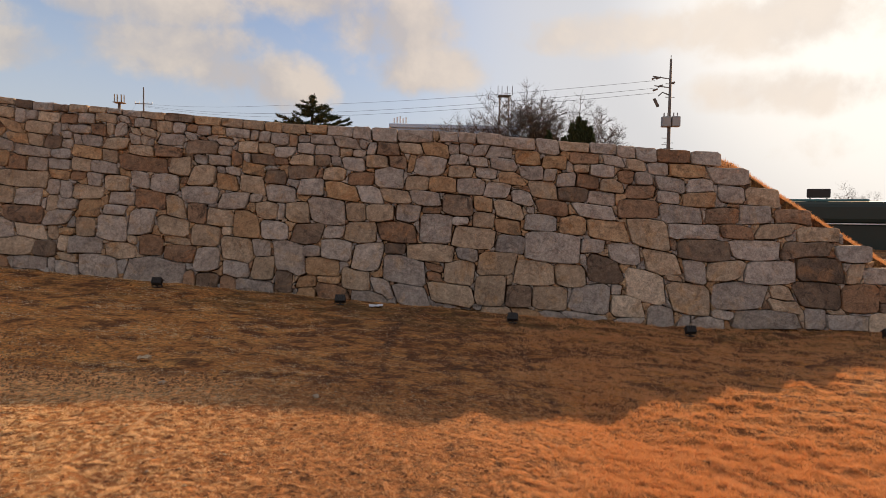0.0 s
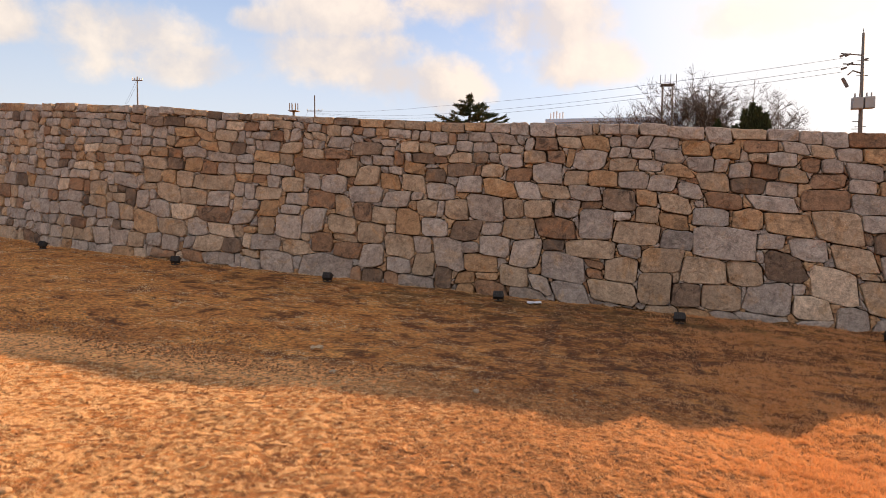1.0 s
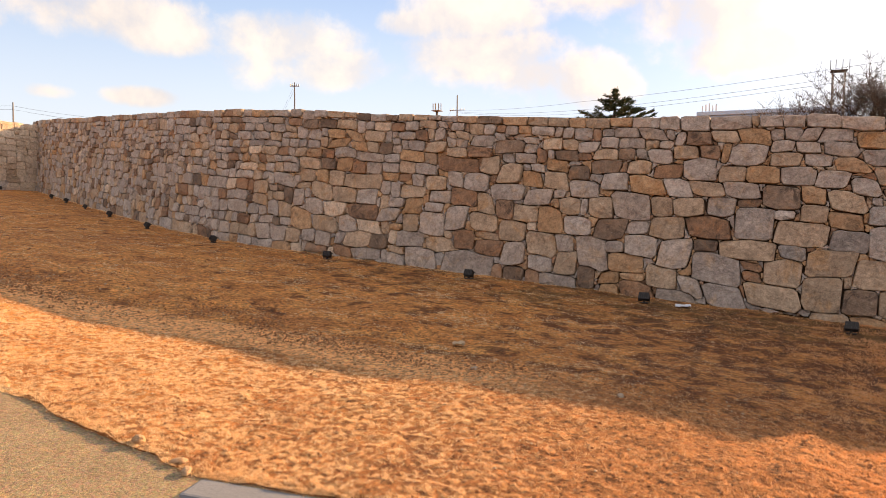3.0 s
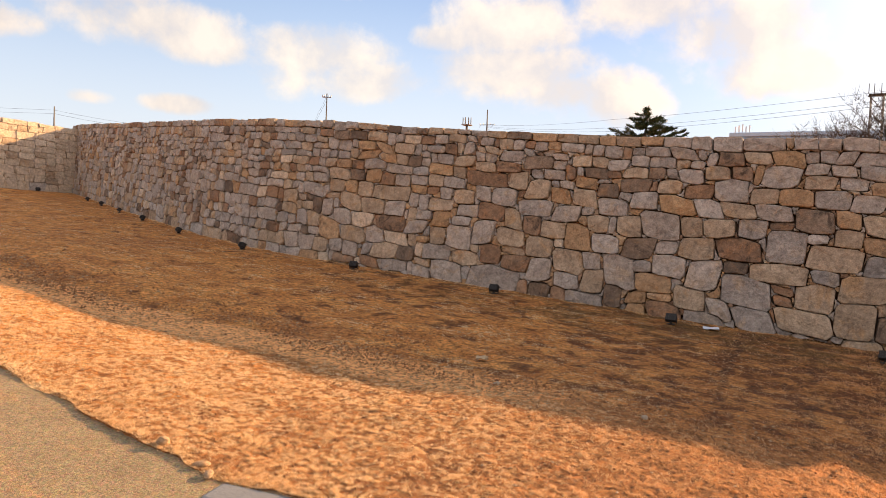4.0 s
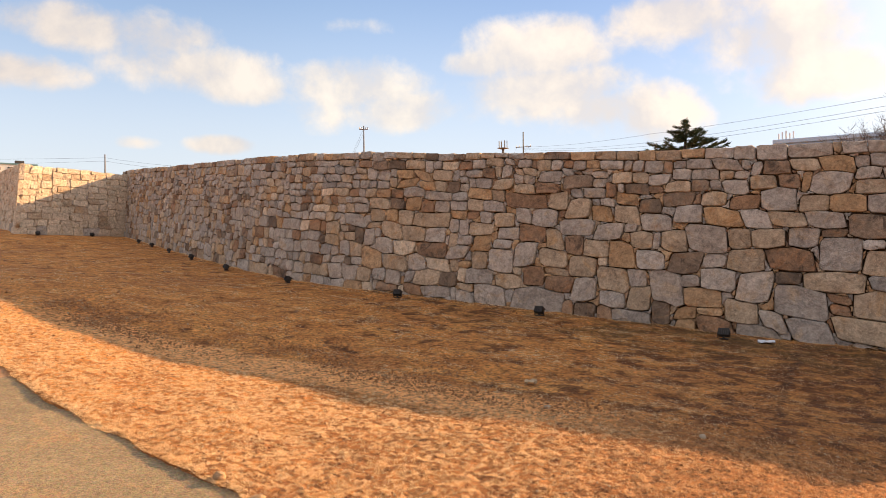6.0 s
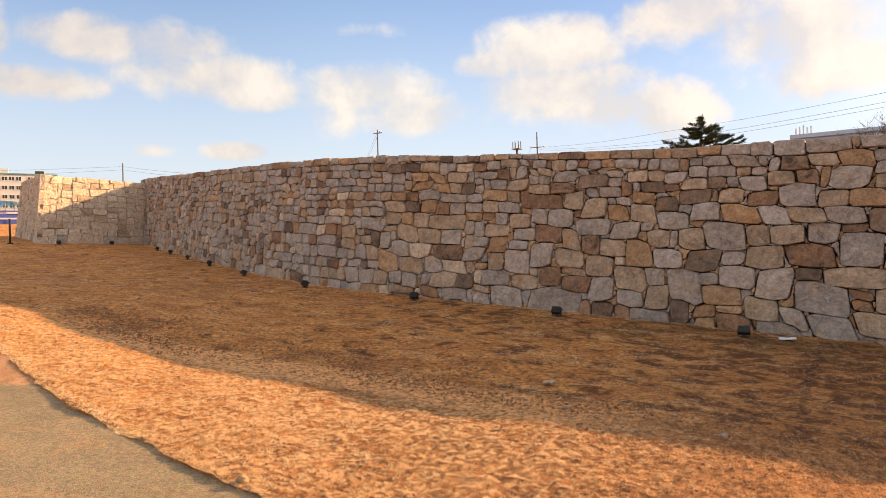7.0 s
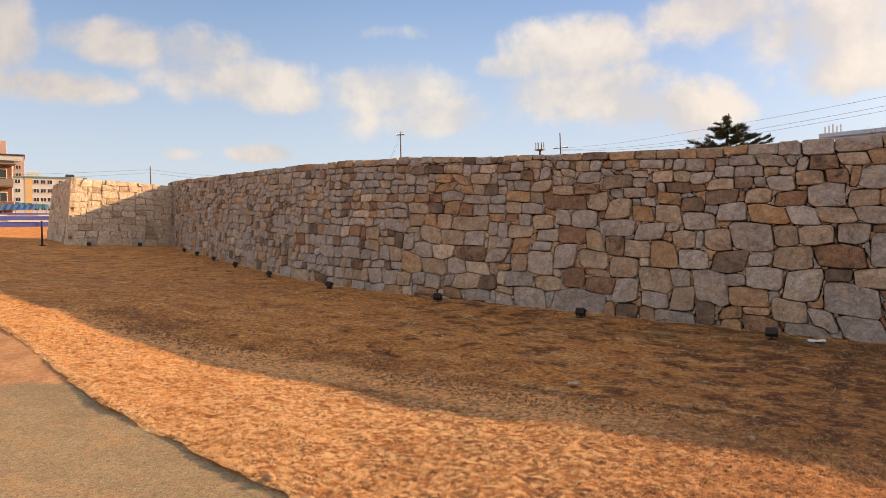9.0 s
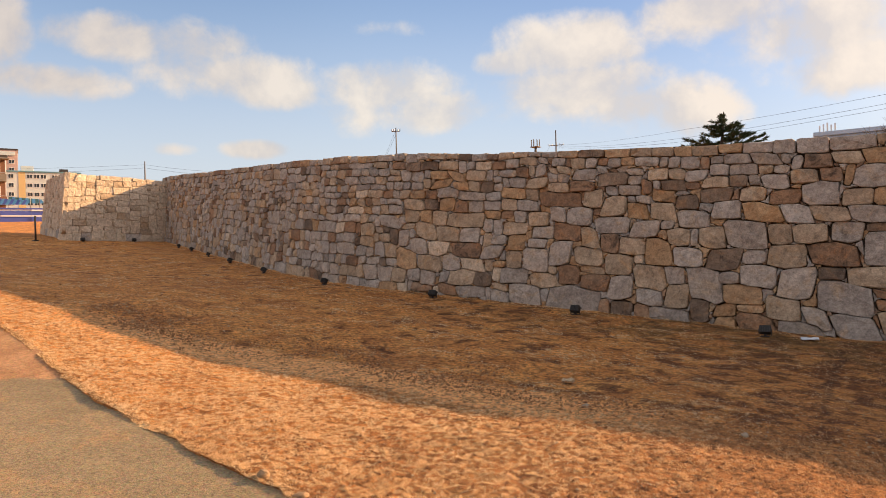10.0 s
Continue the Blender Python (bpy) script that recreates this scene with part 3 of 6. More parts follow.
class Packing:
    """Lays stones course on course into a face: the lowest free place is filled first, as a mason does."""

    def __init__(self, length, height, rng):
        self.nu, self.nv = int(length / CELL), int(round(height / CELL))
        self.free = np.ones((self.nv, self.nu), dtype=bool)
        self.stones, self.rng, self.tops = [], rng, np.zeros(self.nu, dtype=int)
        self.big = 0.0          # larger blocks up to here along the face
        self.coursed = 0.0      # long blocks in even courses up to here

    def put(self, u0, v0, du, dv, tone):
        u0, v0 = max(u0, 0), max(v0, 0)
        du, dv = min(du, self.nu - u0), min(dv, self.nv - v0)
        if du < 1 or dv < 1 or not self.free[v0:v0 + dv, u0:u0 + du].all():
            return False
        self.free[v0:v0 + dv, u0:u0 + du] = False
        self.stones.append((u0 * CELL, v0 * CELL, du * CELL, dv * CELL, tone))
        return True

    def mark(self, u, v, wide, tall, tone):
        """A stone of known place and size, not bound to the cells."""
        self.free[max(round(v / CELL), 0):round((v + tall) / CELL), max(round(u / CELL), 0):round((u + wide) / CELL)] = False
        self.stones.append((u, v, wide, tall, tone))

    def fill(self, tone_of, low=0.45):
        rng = self.rng
        for v in range(self.nv):
            u = 0
            while u < self.nu:
                if not self.free[v, u]:
                    u += 1
                    continue
                end = u
                while end < self.nu and self.free[v, end]:
                    end += 1
                gap = end - u
                share = 1 - v / self.nv
                tall = rng.choice([3, 4, 4, 4, 5]) + (rng.choice([0, 1, 1, 2, 3]) if share > 1 - low else 0) + (rng.choice([0, 0, 1, 2]) if u * CELL < self.big else 0)
                if share < 0.16:
                    tall = rng.choice([3, 4, 4])
                wide = max(4, int(round(tall * rng.uniform(1.2, 2.3)))) if share < 1 - low else max(5, int(round(tall * rng.uniform(1.0, 2.0))))
                if u * CELL < self.coursed:
                    tall = rng.choice([5, 5, 6, 6, 7])
                    wide = int(round(tall * rng.uniform(1.4, 2.3)))
                if self.nv - v <= 8:
                    wide = rng.choice([8, 10, 11, 12, 14])
                if gap - wide < 3:
                    wide = gap if gap < 15 else gap // 2
                wide = min(wide, gap)
                room = 0
                while v + room < self.nv and self.free[v + room, u:u + wide].all() and room < 16:
                    room += 1
                if room - tall < 3:
                    tall = room if room <= 8 else max(room // 2, 3)
                tall = max(min(tall, room), 1)
                near_tops = []
                for c in (u - 1, u + wide):
                    if 0 <= c < self.nu and not self.free[v, c]:
                        t = v
                        while t < self.nv and not self.free[t, c]:
                            t += 1
                        near_tops.append(t - v)
                near_tops = [t for t in near_tops if 3 <= t <= 10 and (t == room or room - t >= 3)]
                if near_tops and (wide <= 5 or rng.random() < 0.6):
                    best = min(near_tops, key=lambda t: abs(t - tall))
                    if abs(best - tall) <= (4 if wide <= 5 else 2):
                        tall = best
                self.put(u, v, wide, max(tall, 1), tone_of(u * CELL, v * CELL, wide * CELL, tall * CELL))
                self.tops[u:u + wide] = v + tall
                u += wide


def outlines(stones, rng, height, boxy=0, square=False, marked=0):
    """Uneven outlines: every stone reaches as far as its neighbours let it, in a rounded-box measure, so joints meet at odd angles."""
    n = len(stones)
    a = np.array([st[:4] for st in stones])
    c = np.c_[a[:, 0] + a[:, 2] / 2, a[:, 1] + a[:, 3] / 2]
    h = a[:, 2:4] / 2
    c = c + np.array([[rng.uniform(-0.15, 0.15), rng.uniform(-0.15, 0.15)] for _ in range(n)]) * h
    h = h * np.array([[rng.uniform(0.84, 1.14), rng.uniform(0.86, 1.12)] for _ in range(n)])
    lean = np.array([rng.gauss(0, 0.20) for _ in range(n)])
    power = np.where(np.arange(n) < boxy, 8.0, np.array([rng.choice([2.8, 3.4, 4.2, 5.5]) for _ in range(n)]))
    reach = np.where(np.arange(n) < boxy, 1.0, 1.22)
    lean[:boxy] *= 0.15
    for k in range(marked):
        c[k] = a[k, 0] + a[k, 2] / 2 + rng.uniform(-0.008, 0.008), a[k, 1] + a[k, 3] / 2 + rng.uniform(-0.008, 0.008)
        h[k] = a[k, 2:4] / 2 * rng.uniform(0.98, 1.03)
        power[k], reach[k], lean[k] = rng.choice([2.5, 3.0, 3.6, 4.4, 6.0]), 1.13, rng.gauss(0, 0.15)
        if a[k, 1] + a[k, 3] > top_height(a[k, 0] + a[k, 2] / 2) - 0.16:        # caps and steps are squarer
            power[k], lean[k], reach[k] = 7.0, lean[k] * 0.25, 1.04
    if square:
        power, reach, lean = power + 1.2, reach + 0.2, lean * 0.6

    def measure_of(k, p):
        d = p - c[k]
        x, y = np.abs(d[..., 0] + lean[k] * d[..., 1]) / h[k, 0], np.abs(d[..., 1] + 0.5 * lean[k] * d[..., 0]) / h[k, 1]
        return (x ** power[k] + y ** power[k]) ** (1 / power[k])

    rings = []
    for k in range(n):
        wear = [rng.choice([4, 6, 8, 11] if square or k < boxy else [5, 8, 11, 14, 18]) for _ in range(8)]      # how far each corner is knocked off
        turns = np.radians([45 - wear[0], 45 + wear[1], 90 + wear[0] - wear[2], 135 - wear[2], 135 + wear[3], 225 - wear[4], 225 + wear[5], 270 + wear[1] - wear[5], 315 - wear[6], 315 + wear[7]])
        near = [j for j in np.where((np.abs(c[:, 0] - c[k, 0]) < h[:, 0] + h[k, 0] + 0.15) & (np.abs(c[:, 1] - c[k, 1]) < h[:, 1] + h[k, 1] + 0.15))[0] if j != k]
        ways = np.c_[np.cos(turns) * h[k, 0], np.sin(turns) * h[k, 1]]
        lo, hi = np.full(10, 0.2), np.full(10, 1.75)
        for _ in range(11):
            mid = (lo + hi) / 2
            p = c[k] + ways * mid[:, None]
            own = measure_of(k, p)
            free = own < reach[k]
            for j in near:
                free &= measure_of(j, p) > own
            lo, hi = np.where(free, mid, lo), np.where(free, hi, mid)
        p = c[k] + ways * lo[:, None]
        p[:, 1] = np.clip(p[:, 1], -0.05, height + 0.02 * math.sin(k))
        rings.append([tuple(q) for q in p])
    return rings


def chinks(rings, length, inside):
    """Small packing stones for the hollows that the big ones leave: each grows from the middle of a hollow until it meets its neighbours."""
    cell = 0.012
    nu, nv = int(length / cell), int(HEIGHT / cell) + 1
    full = np.zeros((nv, nu), dtype=bool)

    def paint(ring):
        q = np.array(ring)
        i0, j0 = np.maximum(np.floor(q.min(0) / cell).astype(int), 0)
        i1, j1 = np.ceil(q.max(0) / cell).astype(int) + 1
        gu, gv = np.meshgrid((np.arange(i0, min(i1, nu)) + 0.5) * cell, (np.arange(j0, min(j1, nv)) + 0.5) * cell)
        odd = np.zeros(gu.shape, dtype=bool)
        for a, b in zip(q, np.roll(q, -1, 0)):
            if a[1] != b[1]:
                odd ^= ((a[1] > gv) != (b[1] > gv)) & (gu < (b[0] - a[0]) * (gv - a[1]) / (b[1] - a[1]) + a[0])
        full[j0:j0 + gu.shape[0], i0:i0 + gu.shape[1]] |= odd

    for ring in rings:
        paint(ring)
    for i in range(nu):
        full[max(int(inside((i + 0.5) * cell) / cell), 0):, i] = True
    full[:3] = True
    depth, left = np.zeros((nv, nu), dtype=int), ~full
    while left.any():
        depth += left
        inner = left.copy()
        inner[1:] &= left[:-1]
        inner[:-1] &= left[1:]
        inner[:, 1:] &= left[:, :-1]
        inner[:, :-1] &= left[:, 1:]
        left = inner
    out = []
    for d in range(int(depth.max()), 1, -1):
        for j, i in zip(*np.where(depth == d)):
            if full[j, i]:
                continue
            ring = []
            for k in range(10):
                a = 2 * math.pi * k / 10
                r = 0.0
                while r < 0.13:
                    jj, ii = int(j + 0.5 + math.sin(a) * (r + 0.006) / cell), int(i + 0.5 + math.cos(a) * (r + 0.006) / cell)
                    if not (0 <= jj < nv and 0 <= ii < nu) or full[jj, ii]:
                        break
                    r += 0.006
                ring.append(((i + 0.5) * cell + math.cos(a) * r, (j + 0.5) * cell + math.sin(a) * r))
            paint(ring)
            full[j, i] = True
            wide = max(p[0] for p in ring) - min(p[0] for p in ring)
            tall = max(p[1] for p in ring) - min(p[1] for p in ring)
            if min(wide, tall) > 0.03:
                out.append(ring)
    return out


def stone_shape(ring, rng, place, back=0.0):
    """One dressed stone: its outline drawn in by the joint, a narrow worn arris and an uneven split face. place(u, v, out) gives the point in space."""
    cu, cv = sum(p[0] for p in ring) / 10, sum(p[1] for p in ring) / 10
    g = rng.uniform(0.003, 0.006) if back == 0 else 0.001
    drawn = []
    for u, v in ring:
        d = max(math.hypot(u - cu, v - cv), 0.03)
        k = 1 - g / d * rng.uniform(0.7, 1.9)
        drawn.append((cu + (u - cu) * k + rng.uniform(-0.005, 0.005), cv + (v - cv) * k + rng.uniform(-0.005, 0.005)))
    ring = drawn
    small = min(math.hypot(u - cu, v - cv) for u, v in ring)
    proud = rng.uniform(-0.015, 0.030) - back
    tilt_u, tilt_v = rng.uniform(-0.06, 0.06), rng.uniform(-0.08, 0.06)
    verts = [place(u, v, -0.17) for u, v in ring]
    verts += [place(u, v, proud - rng.uniform(0.010, 0.022)) for u, v in ring]
    for u, v in ring:
        d = math.hypot(u - cu, v - cv)
        k = max(0.5, 1 - min(rng.uniform(0.006, 0.020), small * 0.18) / max(d, 1e-3))
        uu, vv = cu + (u - cu) * k, cv + (v - cv) * k
        verts.append(place(uu, vv, proud + tilt_u * (uu - cu) + tilt_v * (vv - cv) + rng.uniform(-0.011, 0.011)))
    verts.append(place(cu + rng.uniform(-0.2, 0.2) * small, cv + rng.uniform(-0.2, 0.2) * small, proud + rng.uniform(-0.006, 0.020)))
    faces = []
    for r in (0, 10):
        for k in range(10):
            a, b = r + k, r + (k + 1) % 10
            faces.append((b, a, a + 10, b + 10))
    for k in range(10):
        faces.append((20 + (k + 1) % 10, 20 + k, 30))
    return verts, faces


def pick_tone(rng):
    def tone(u, v, wide, tall):
        r = rng.random()
        for i, c in enumerate((0.47, 0.68, 0.76, 0.84, 0.895, 0.97)):
            if r < c:
                return i
        return 6
    return tone


def build_core(name, samples, heights, inner, depth, parent):
    """The earth and mortar body behind the stones, as a thick strip."""
    v, f = [], []
    for (p, n_), h in zip(samples, heights):
        for out, z in ((-inner, -0.4), (-inner - BATTER * h, h), (-inner - depth, h), (-inner - depth, -0.4)):
            v.append(p + n_ * out + Vector((0, 0, z)))
    for i in range(len(samples) - 1):
        for k in range(4):
            a, b = i * 4 + k, i * 4 + (k + 1) % 4
            f.append((a, b, b + 4, a + 4))
    f.append((0, 3, 2, 1))
    m = len(v) - 4
    f.append((m, m + 1, m + 2, m + 3))
    ob = new(name, mesh_of(name, v, f, MORTAR))
    ob.parent = parent
    return ob


# stones that can be told apart, band by band: tone, then metres along the plan (x), height of the lower edge, width, height
MARKED = []


def mark_stones(band):
    MARKED.extend((x, v, wide, tall, tone) for tone, listed in band.items() for x, v, wide, tall in listed)


mark_stones({0: [(-7.41, 0.19, 0.33, 0.29), (-6.89, 0.52, 0.42, 0.32), (-6.39, 0.08, 0.60, 0.20)],
             1: [(-8.16, 0.19, 0.39, 0.28), (-7.38, 0.47, 0.58, 0.30), (-6.64, 0.27, 0.58, 0.27)],
             2: [(-7.96, 0.47, 0.52, 0.37)],
             3: [(-7.53, 0.08, 0.52, 0.15), (-6.96, 0.07, 0.42, 0.18)],
             6: [(-6.41, 0.55, 0.50, 0.23)]})
mark_stones({0: [(-7.66, 0.78, 0.46, 0.29), (-5.99, 0.79, 0.41, 0.24)],
             3: [(-6.56, 0.76, 0.70, 0.30)],
             4: [(-8.31, 0.93, 0.25, 0.31)],
             6: [(-7.17, 0.76, 0.47, 0.28)]})
mark_stones({0: [(-8.47, 1.26, 0.48, 0.24), (-6.48, 1.05, 0.39, 0.28)],
             1: [(-7.86, 1.36, 0.41, 0.24), (-7.50, 1.08, 0.51, 0.30), (-7.17, 1.34, 0.35, 0.29), (-6.96, 1.05, 0.52, 0.29), (-6.57, 1.32, 0.79, 0.27)],
             2: [(-7.50, 1.37, 0.28, 0.25)]})
mark_stones({0: [(-8.30, 1.52, 0.43, 0.19), (-6.98, 1.88, 0.51, 0.19), (-6.43, 1.82, 0.57, 0.18)],
             1: [(-7.81, 1.62, 0.56, 0.20)],
             2: [(-7.01, 1.62, 0.35, 0.23)],
             3: [(-7.41, 1.83, 0.32, 0.18), (-6.67, 1.59, 0.30, 0.26)],
             4: [(-7.37, 1.64, 0.32, 0.19)]})
mark_stones({0: [(-7.94, 2.51, 0.30, 0.21), (-7.64, 2.59, 0.32, 0.13), (-6.31, 2.57, 0.35, 0.13), (-5.62, 2.42, 0.26, 0.17)],
             1: [(-7.29, 2.59, 0.38, 0.13), (-7.01, 2.40, 0.45, 0.17), (-6.95, 2.60, 0.30, 0.12), (-6.38, 2.19, 0.46, 0.20), (-5.75, 2.59, 0.30, 0.13)],
             2: [(-7.22, 2.22, 0.41, 0.16), (-7.16, 2.05, 0.46, 0.16), (-6.82, 2.18, 0.37, 0.18), (-6.72, 2.02, 0.40, 0.16)],
             3: [(-8.25, 2.41, 0.37, 0.14), (-5.89, 2.40, 0.28, 0.17)],
             4: [(-7.86, 2.36, 0.35, 0.18), (-7.46, 2.39, 0.42, 0.16), (-6.63, 2.57, 0.30, 0.15), (-6.02, 2.59, 0.22, 0.12)],
             6: [(-6.22, 2.40, 0.34, 0.15)]})
mark_stones({0: [(-5.33, 0.03, 0.66, 0.37), (-4.46, 0.00, 0.93, 0.43), (-3.62, 0.28, 0.41, 0.38), (-3.17, 0.23, 0.45, 0.26)],
             1: [(-4.98, 0.36, 0.52, 0.24), (-3.18, 0.48, 0.51, 0.36)],
             3: [(-4.52, 0.45, 0.38, 0.31), (-4.07, 0.37, 0.51, 0.27)],
             4: [(-3.62, 0.02, 0.37, 0.23)],
             5: [(-5.53, 0.38, 0.55, 0.28)]})
mark_stones({0: [(-5.13, 0.63, 0.47, 0.38), (-4.67, 0.75, 0.42, 0.43)],
             1: [(-5.55, 0.64, 0.33, 0.31), (-4.16, 0.79, 0.53, 0.30), (-3.67, 0.66, 0.49, 0.32), (-3.42, 1.00, 0.47, 0.27)],
             2: [(-5.49, 0.96, 0.34, 0.29), (-3.05, 0.86, 0.43, 0.40)]})
mark_stones({0: [(-5.45, 1.41, 0.27, 0.25), (-5.09, 1.02, 0.38, 0.17), (-4.98, 1.19, 0.43, 0.22), (-4.71, 1.48, 0.30, 0.27), (-4.32, 1.44, 0.46, 0.31), (-3.80, 1.32, 0.61, 0.28), (-3.24, 1.28, 0.47, 0.26)],
             1: [(-5.52, 1.24, 0.54, 0.25), (-5.08, 1.40, 0.43, 0.25), (-4.13, 1.06, 0.31, 0.34)],
             3: [(-4.53, 1.18, 0.46, 0.28), (-3.81, 1.03, 0.30, 0.32)]})
mark_stones({0: [(-5.29, 1.67, 0.43, 0.18), (-3.49, 1.94, 0.38, 0.19)],
             1: [(-4.71, 1.99, 0.40, 0.17), (-4.10, 1.74, 0.37, 0.33), (-3.74, 1.62, 0.40, 0.30), (-2.98, 1.57, 0.40, 0.28)],
             2: [(-5.58, 1.89, 0.49, 0.20), (-3.36, 1.59, 0.33, 0.24)],
             3: [(-4.67, 1.75, 0.73, 0.24), (-4.27, 2.00, 0.46, 0.19)]})
mark_stones({0: [(-5.18, 2.62, 0.25, 0.10), (-4.90, 2.60, 0.31, 0.12), (-4.72, 2.45, 0.24, 0.15), (-4.25, 2.20, 0.43, 0.18), (-3.74, 2.42, 0.21, 0.14), (-3.21, 2.42, 0.38, 0.15)],
             1: [(-5.46, 2.61, 0.29, 0.11), (-5.30, 2.47, 0.38, 0.15), (-5.12, 2.06, 0.39, 0.20), (-4.56, 2.60, 0.37, 0.12), (-4.36, 2.40, 0.26, 0.18), (-3.32, 2.57, 0.36, 0.15), (-2.97, 2.57, 0.34, 0.15)],
             2: [(-3.71, 2.57, 0.42, 0.15), (-3.53, 2.45, 0.22, 0.14)],
             3: [(-5.41, 2.26, 0.25, 0.19)],
             4: [(-4.15, 2.59, 0.44, 0.13), (-3.78, 2.10, 0.50, 0.21)],
             6: [(-3.06, 2.18, 0.34, 0.19)]})
mark_stones({0: [(-2.89, 0.02, 0.59, 0.19), (-2.37, 0.36, 0.46, 0.51), (-1.15, 0.48, 0.48, 0.44), (-0.94, 0.10, 0.34, 0.30), (-0.60, 0.32, 0.70, 0.45), (-0.49, 0.03, 0.51, 0.32)],
             1: [(-2.74, 0.22, 0.36, 0.38), (-1.33, 0.17, 0.45, 0.34)],
             2: [(-1.83, 0.36, 0.57, 0.29)],
             3: [(-1.67, 0.00, 0.52, 0.25)],
             4: [(-2.43, 0.07, 0.29, 0.35)],
             5: [(-1.10, 0.00, 0.57, 0.19)]})
mark_stones({0: [(-2.78, 0.58, 0.28, 0.27), (-2.59, 0.85, 0.45, 0.30), (-1.62, 0.61, 0.50, 0.34)],
             1: [(-1.28, 0.91, 0.50, 0.31)],
             3: [(-0.71, 0.95, 0.63, 0.32)],
             4: [(-2.09, 0.83, 0.49, 0.33), (-0.73, 0.78, 0.35, 0.17)]})
mark_stones({0: [(-2.51, 1.44, 0.50, 0.29), (-1.79, 1.15, 0.57, 0.41), (-0.54, 1.28, 0.42, 0.28)],
             1: [(-2.74, 1.18, 0.39, 0.26), (-2.25, 1.17, 0.37, 0.32), (-1.35, 1.23, 0.31, 0.29), (-0.98, 1.25, 0.43, 0.28)]})
mark_stones({0: [(-2.05, 1.60, 0.39, 0.28), (-1.13, 1.53, 0.36, 0.26), (-0.85, 1.78, 0.42, 0.31)],
             1: [(-1.71, 1.84, 0.40, 0.22), (-0.73, 1.57, 0.44, 0.20), (-0.42, 1.77, 0.37, 0.23)],
             2: [(-1.58, 1.55, 0.51, 0.28)],
             3: [(-1.29, 1.79, 0.44, 0.21)],
             4: [(-2.61, 1.73, 0.34, 0.21), (-2.17, 1.82, 0.51, 0.23)]})
mark_stones({0: [(-2.56, 2.36, 0.33, 0.19), (-2.47, 2.15, 0.35, 0.18), (-1.90, 2.40, 0.39, 0.15), (-1.84, 2.23, 0.41, 0.17), (-1.62, 2.54, 0.39, 0.18), (-1.53, 2.37, 0.38, 0.18), (-1.41, 2.02, 0.35, 0.20), (-1.29, 2.51, 0.28, 0.21), (-0.94, 2.48, 0.40, 0.23), (-0.47, 2.51, 0.54, 0.20)],
             1: [(-2.35, 2.54, 0.37, 0.18), (-2.21, 2.05, 0.41, 0.18), (-1.05, 2.08, 0.35, 0.20), (-0.52, 2.32, 0.37, 0.18)],
             2: [(-2.67, 2.55, 0.27, 0.16), (-1.99, 2.56, 0.34, 0.15)],
             3: [(-0.87, 2.28, 0.35, 0.20), (-0.72, 2.09, 0.28, 0.20)],
             4: [(-2.82, 2.03, 0.36, 0.16), (-1.89, 2.06, 0.25, 0.19)]})
mark_stones({1: [(0.14, 0.10, 0.67, 0.29), (0.26, 0.39, 0.54, 0.37), (0.71, 0.14, 0.47, 0.44), (1.40, 0.48, 0.60, 0.38), (1.64, 0.14, 0.55, 0.34)],
             4: [(1.16, 0.13, 0.42, 0.34)]})
mark_stones({0: [(-0.13, 1.00, 0.51, 0.44), (1.67, 0.84, 0.79, 0.46)],
             1: [(-0.21, 0.70, 0.82, 0.28), (0.47, 0.96, 0.65, 0.33), (0.81, 0.59, 0.57, 0.35)],
             5: [(1.03, 0.93, 0.47, 0.30)]})
mark_stones({1: [(0.61, 1.26, 0.39, 0.26), (1.00, 1.43, 0.52, 0.31)],
             2: [(0.95, 1.22, 0.46, 0.24)],
             4: [(0.22, 1.43, 0.47, 0.30)],
             5: [(1.46, 1.29, 0.51, 0.26)]})
mark_stones({0: [(-0.28, 1.55, 0.44, 0.22), (0.39, 1.76, 0.45, 0.25), (0.82, 1.74, 0.40, 0.25), (1.19, 1.66, 0.37, 0.23), (1.85, 2.00, 0.32, 0.21)],
             1: [(1.49, 1.79, 0.46, 0.27)],
             2: [(-0.03, 1.78, 0.40, 0.22), (0.60, 1.54, 0.29, 0.22), (1.04, 1.97, 0.47, 0.19)],
             3: [(1.66, 1.56, 0.53, 0.24)]})
mark_stones({0: [(0.05, 2.55, 0.30, 0.17), (0.34, 2.54, 0.28, 0.18), (0.63, 2.03, 0.38, 0.18), (0.69, 2.54, 0.43, 0.18), (0.85, 2.36, 0.39, 0.19), (0.91, 2.19, 0.42, 0.19), (1.14, 2.51, 0.48, 0.21), (1.30, 2.07, 0.39, 0.21), (1.57, 2.47, 0.36, 0.25)],
             1: [(0.25, 2.00, 0.42, 0.21)],
             2: [(1.27, 2.28, 0.45, 0.25), (1.67, 2.26, 0.36, 0.21)]})
mark_stones({0: [(2.22, 0.13, 0.65, 0.45), (4.45, 0.34, 0.85, 0.40), (5.59, 0.07, 0.32, 0.31), (6.08, 0.06, 0.62, 0.21)],
             1: [(1.94, 0.50, 0.46, 0.35), (3.73, 0.22, 0.66, 0.48), (5.10, 0.46, 0.38, 0.25), (5.15, 0.29, 0.50, 0.21)],
             3: [(6.27, 0.32, 0.58, 0.42)],
             4: [(5.63, 0.36, 0.70, 0.39)],
             5: [(3.30, 0.02, 0.46, 0.31), (4.88, 0.07, 0.98, 0.27)],
             6: [(2.81, 0.12, 0.51, 0.34), (3.04, 0.35, 0.59, 0.48)]})
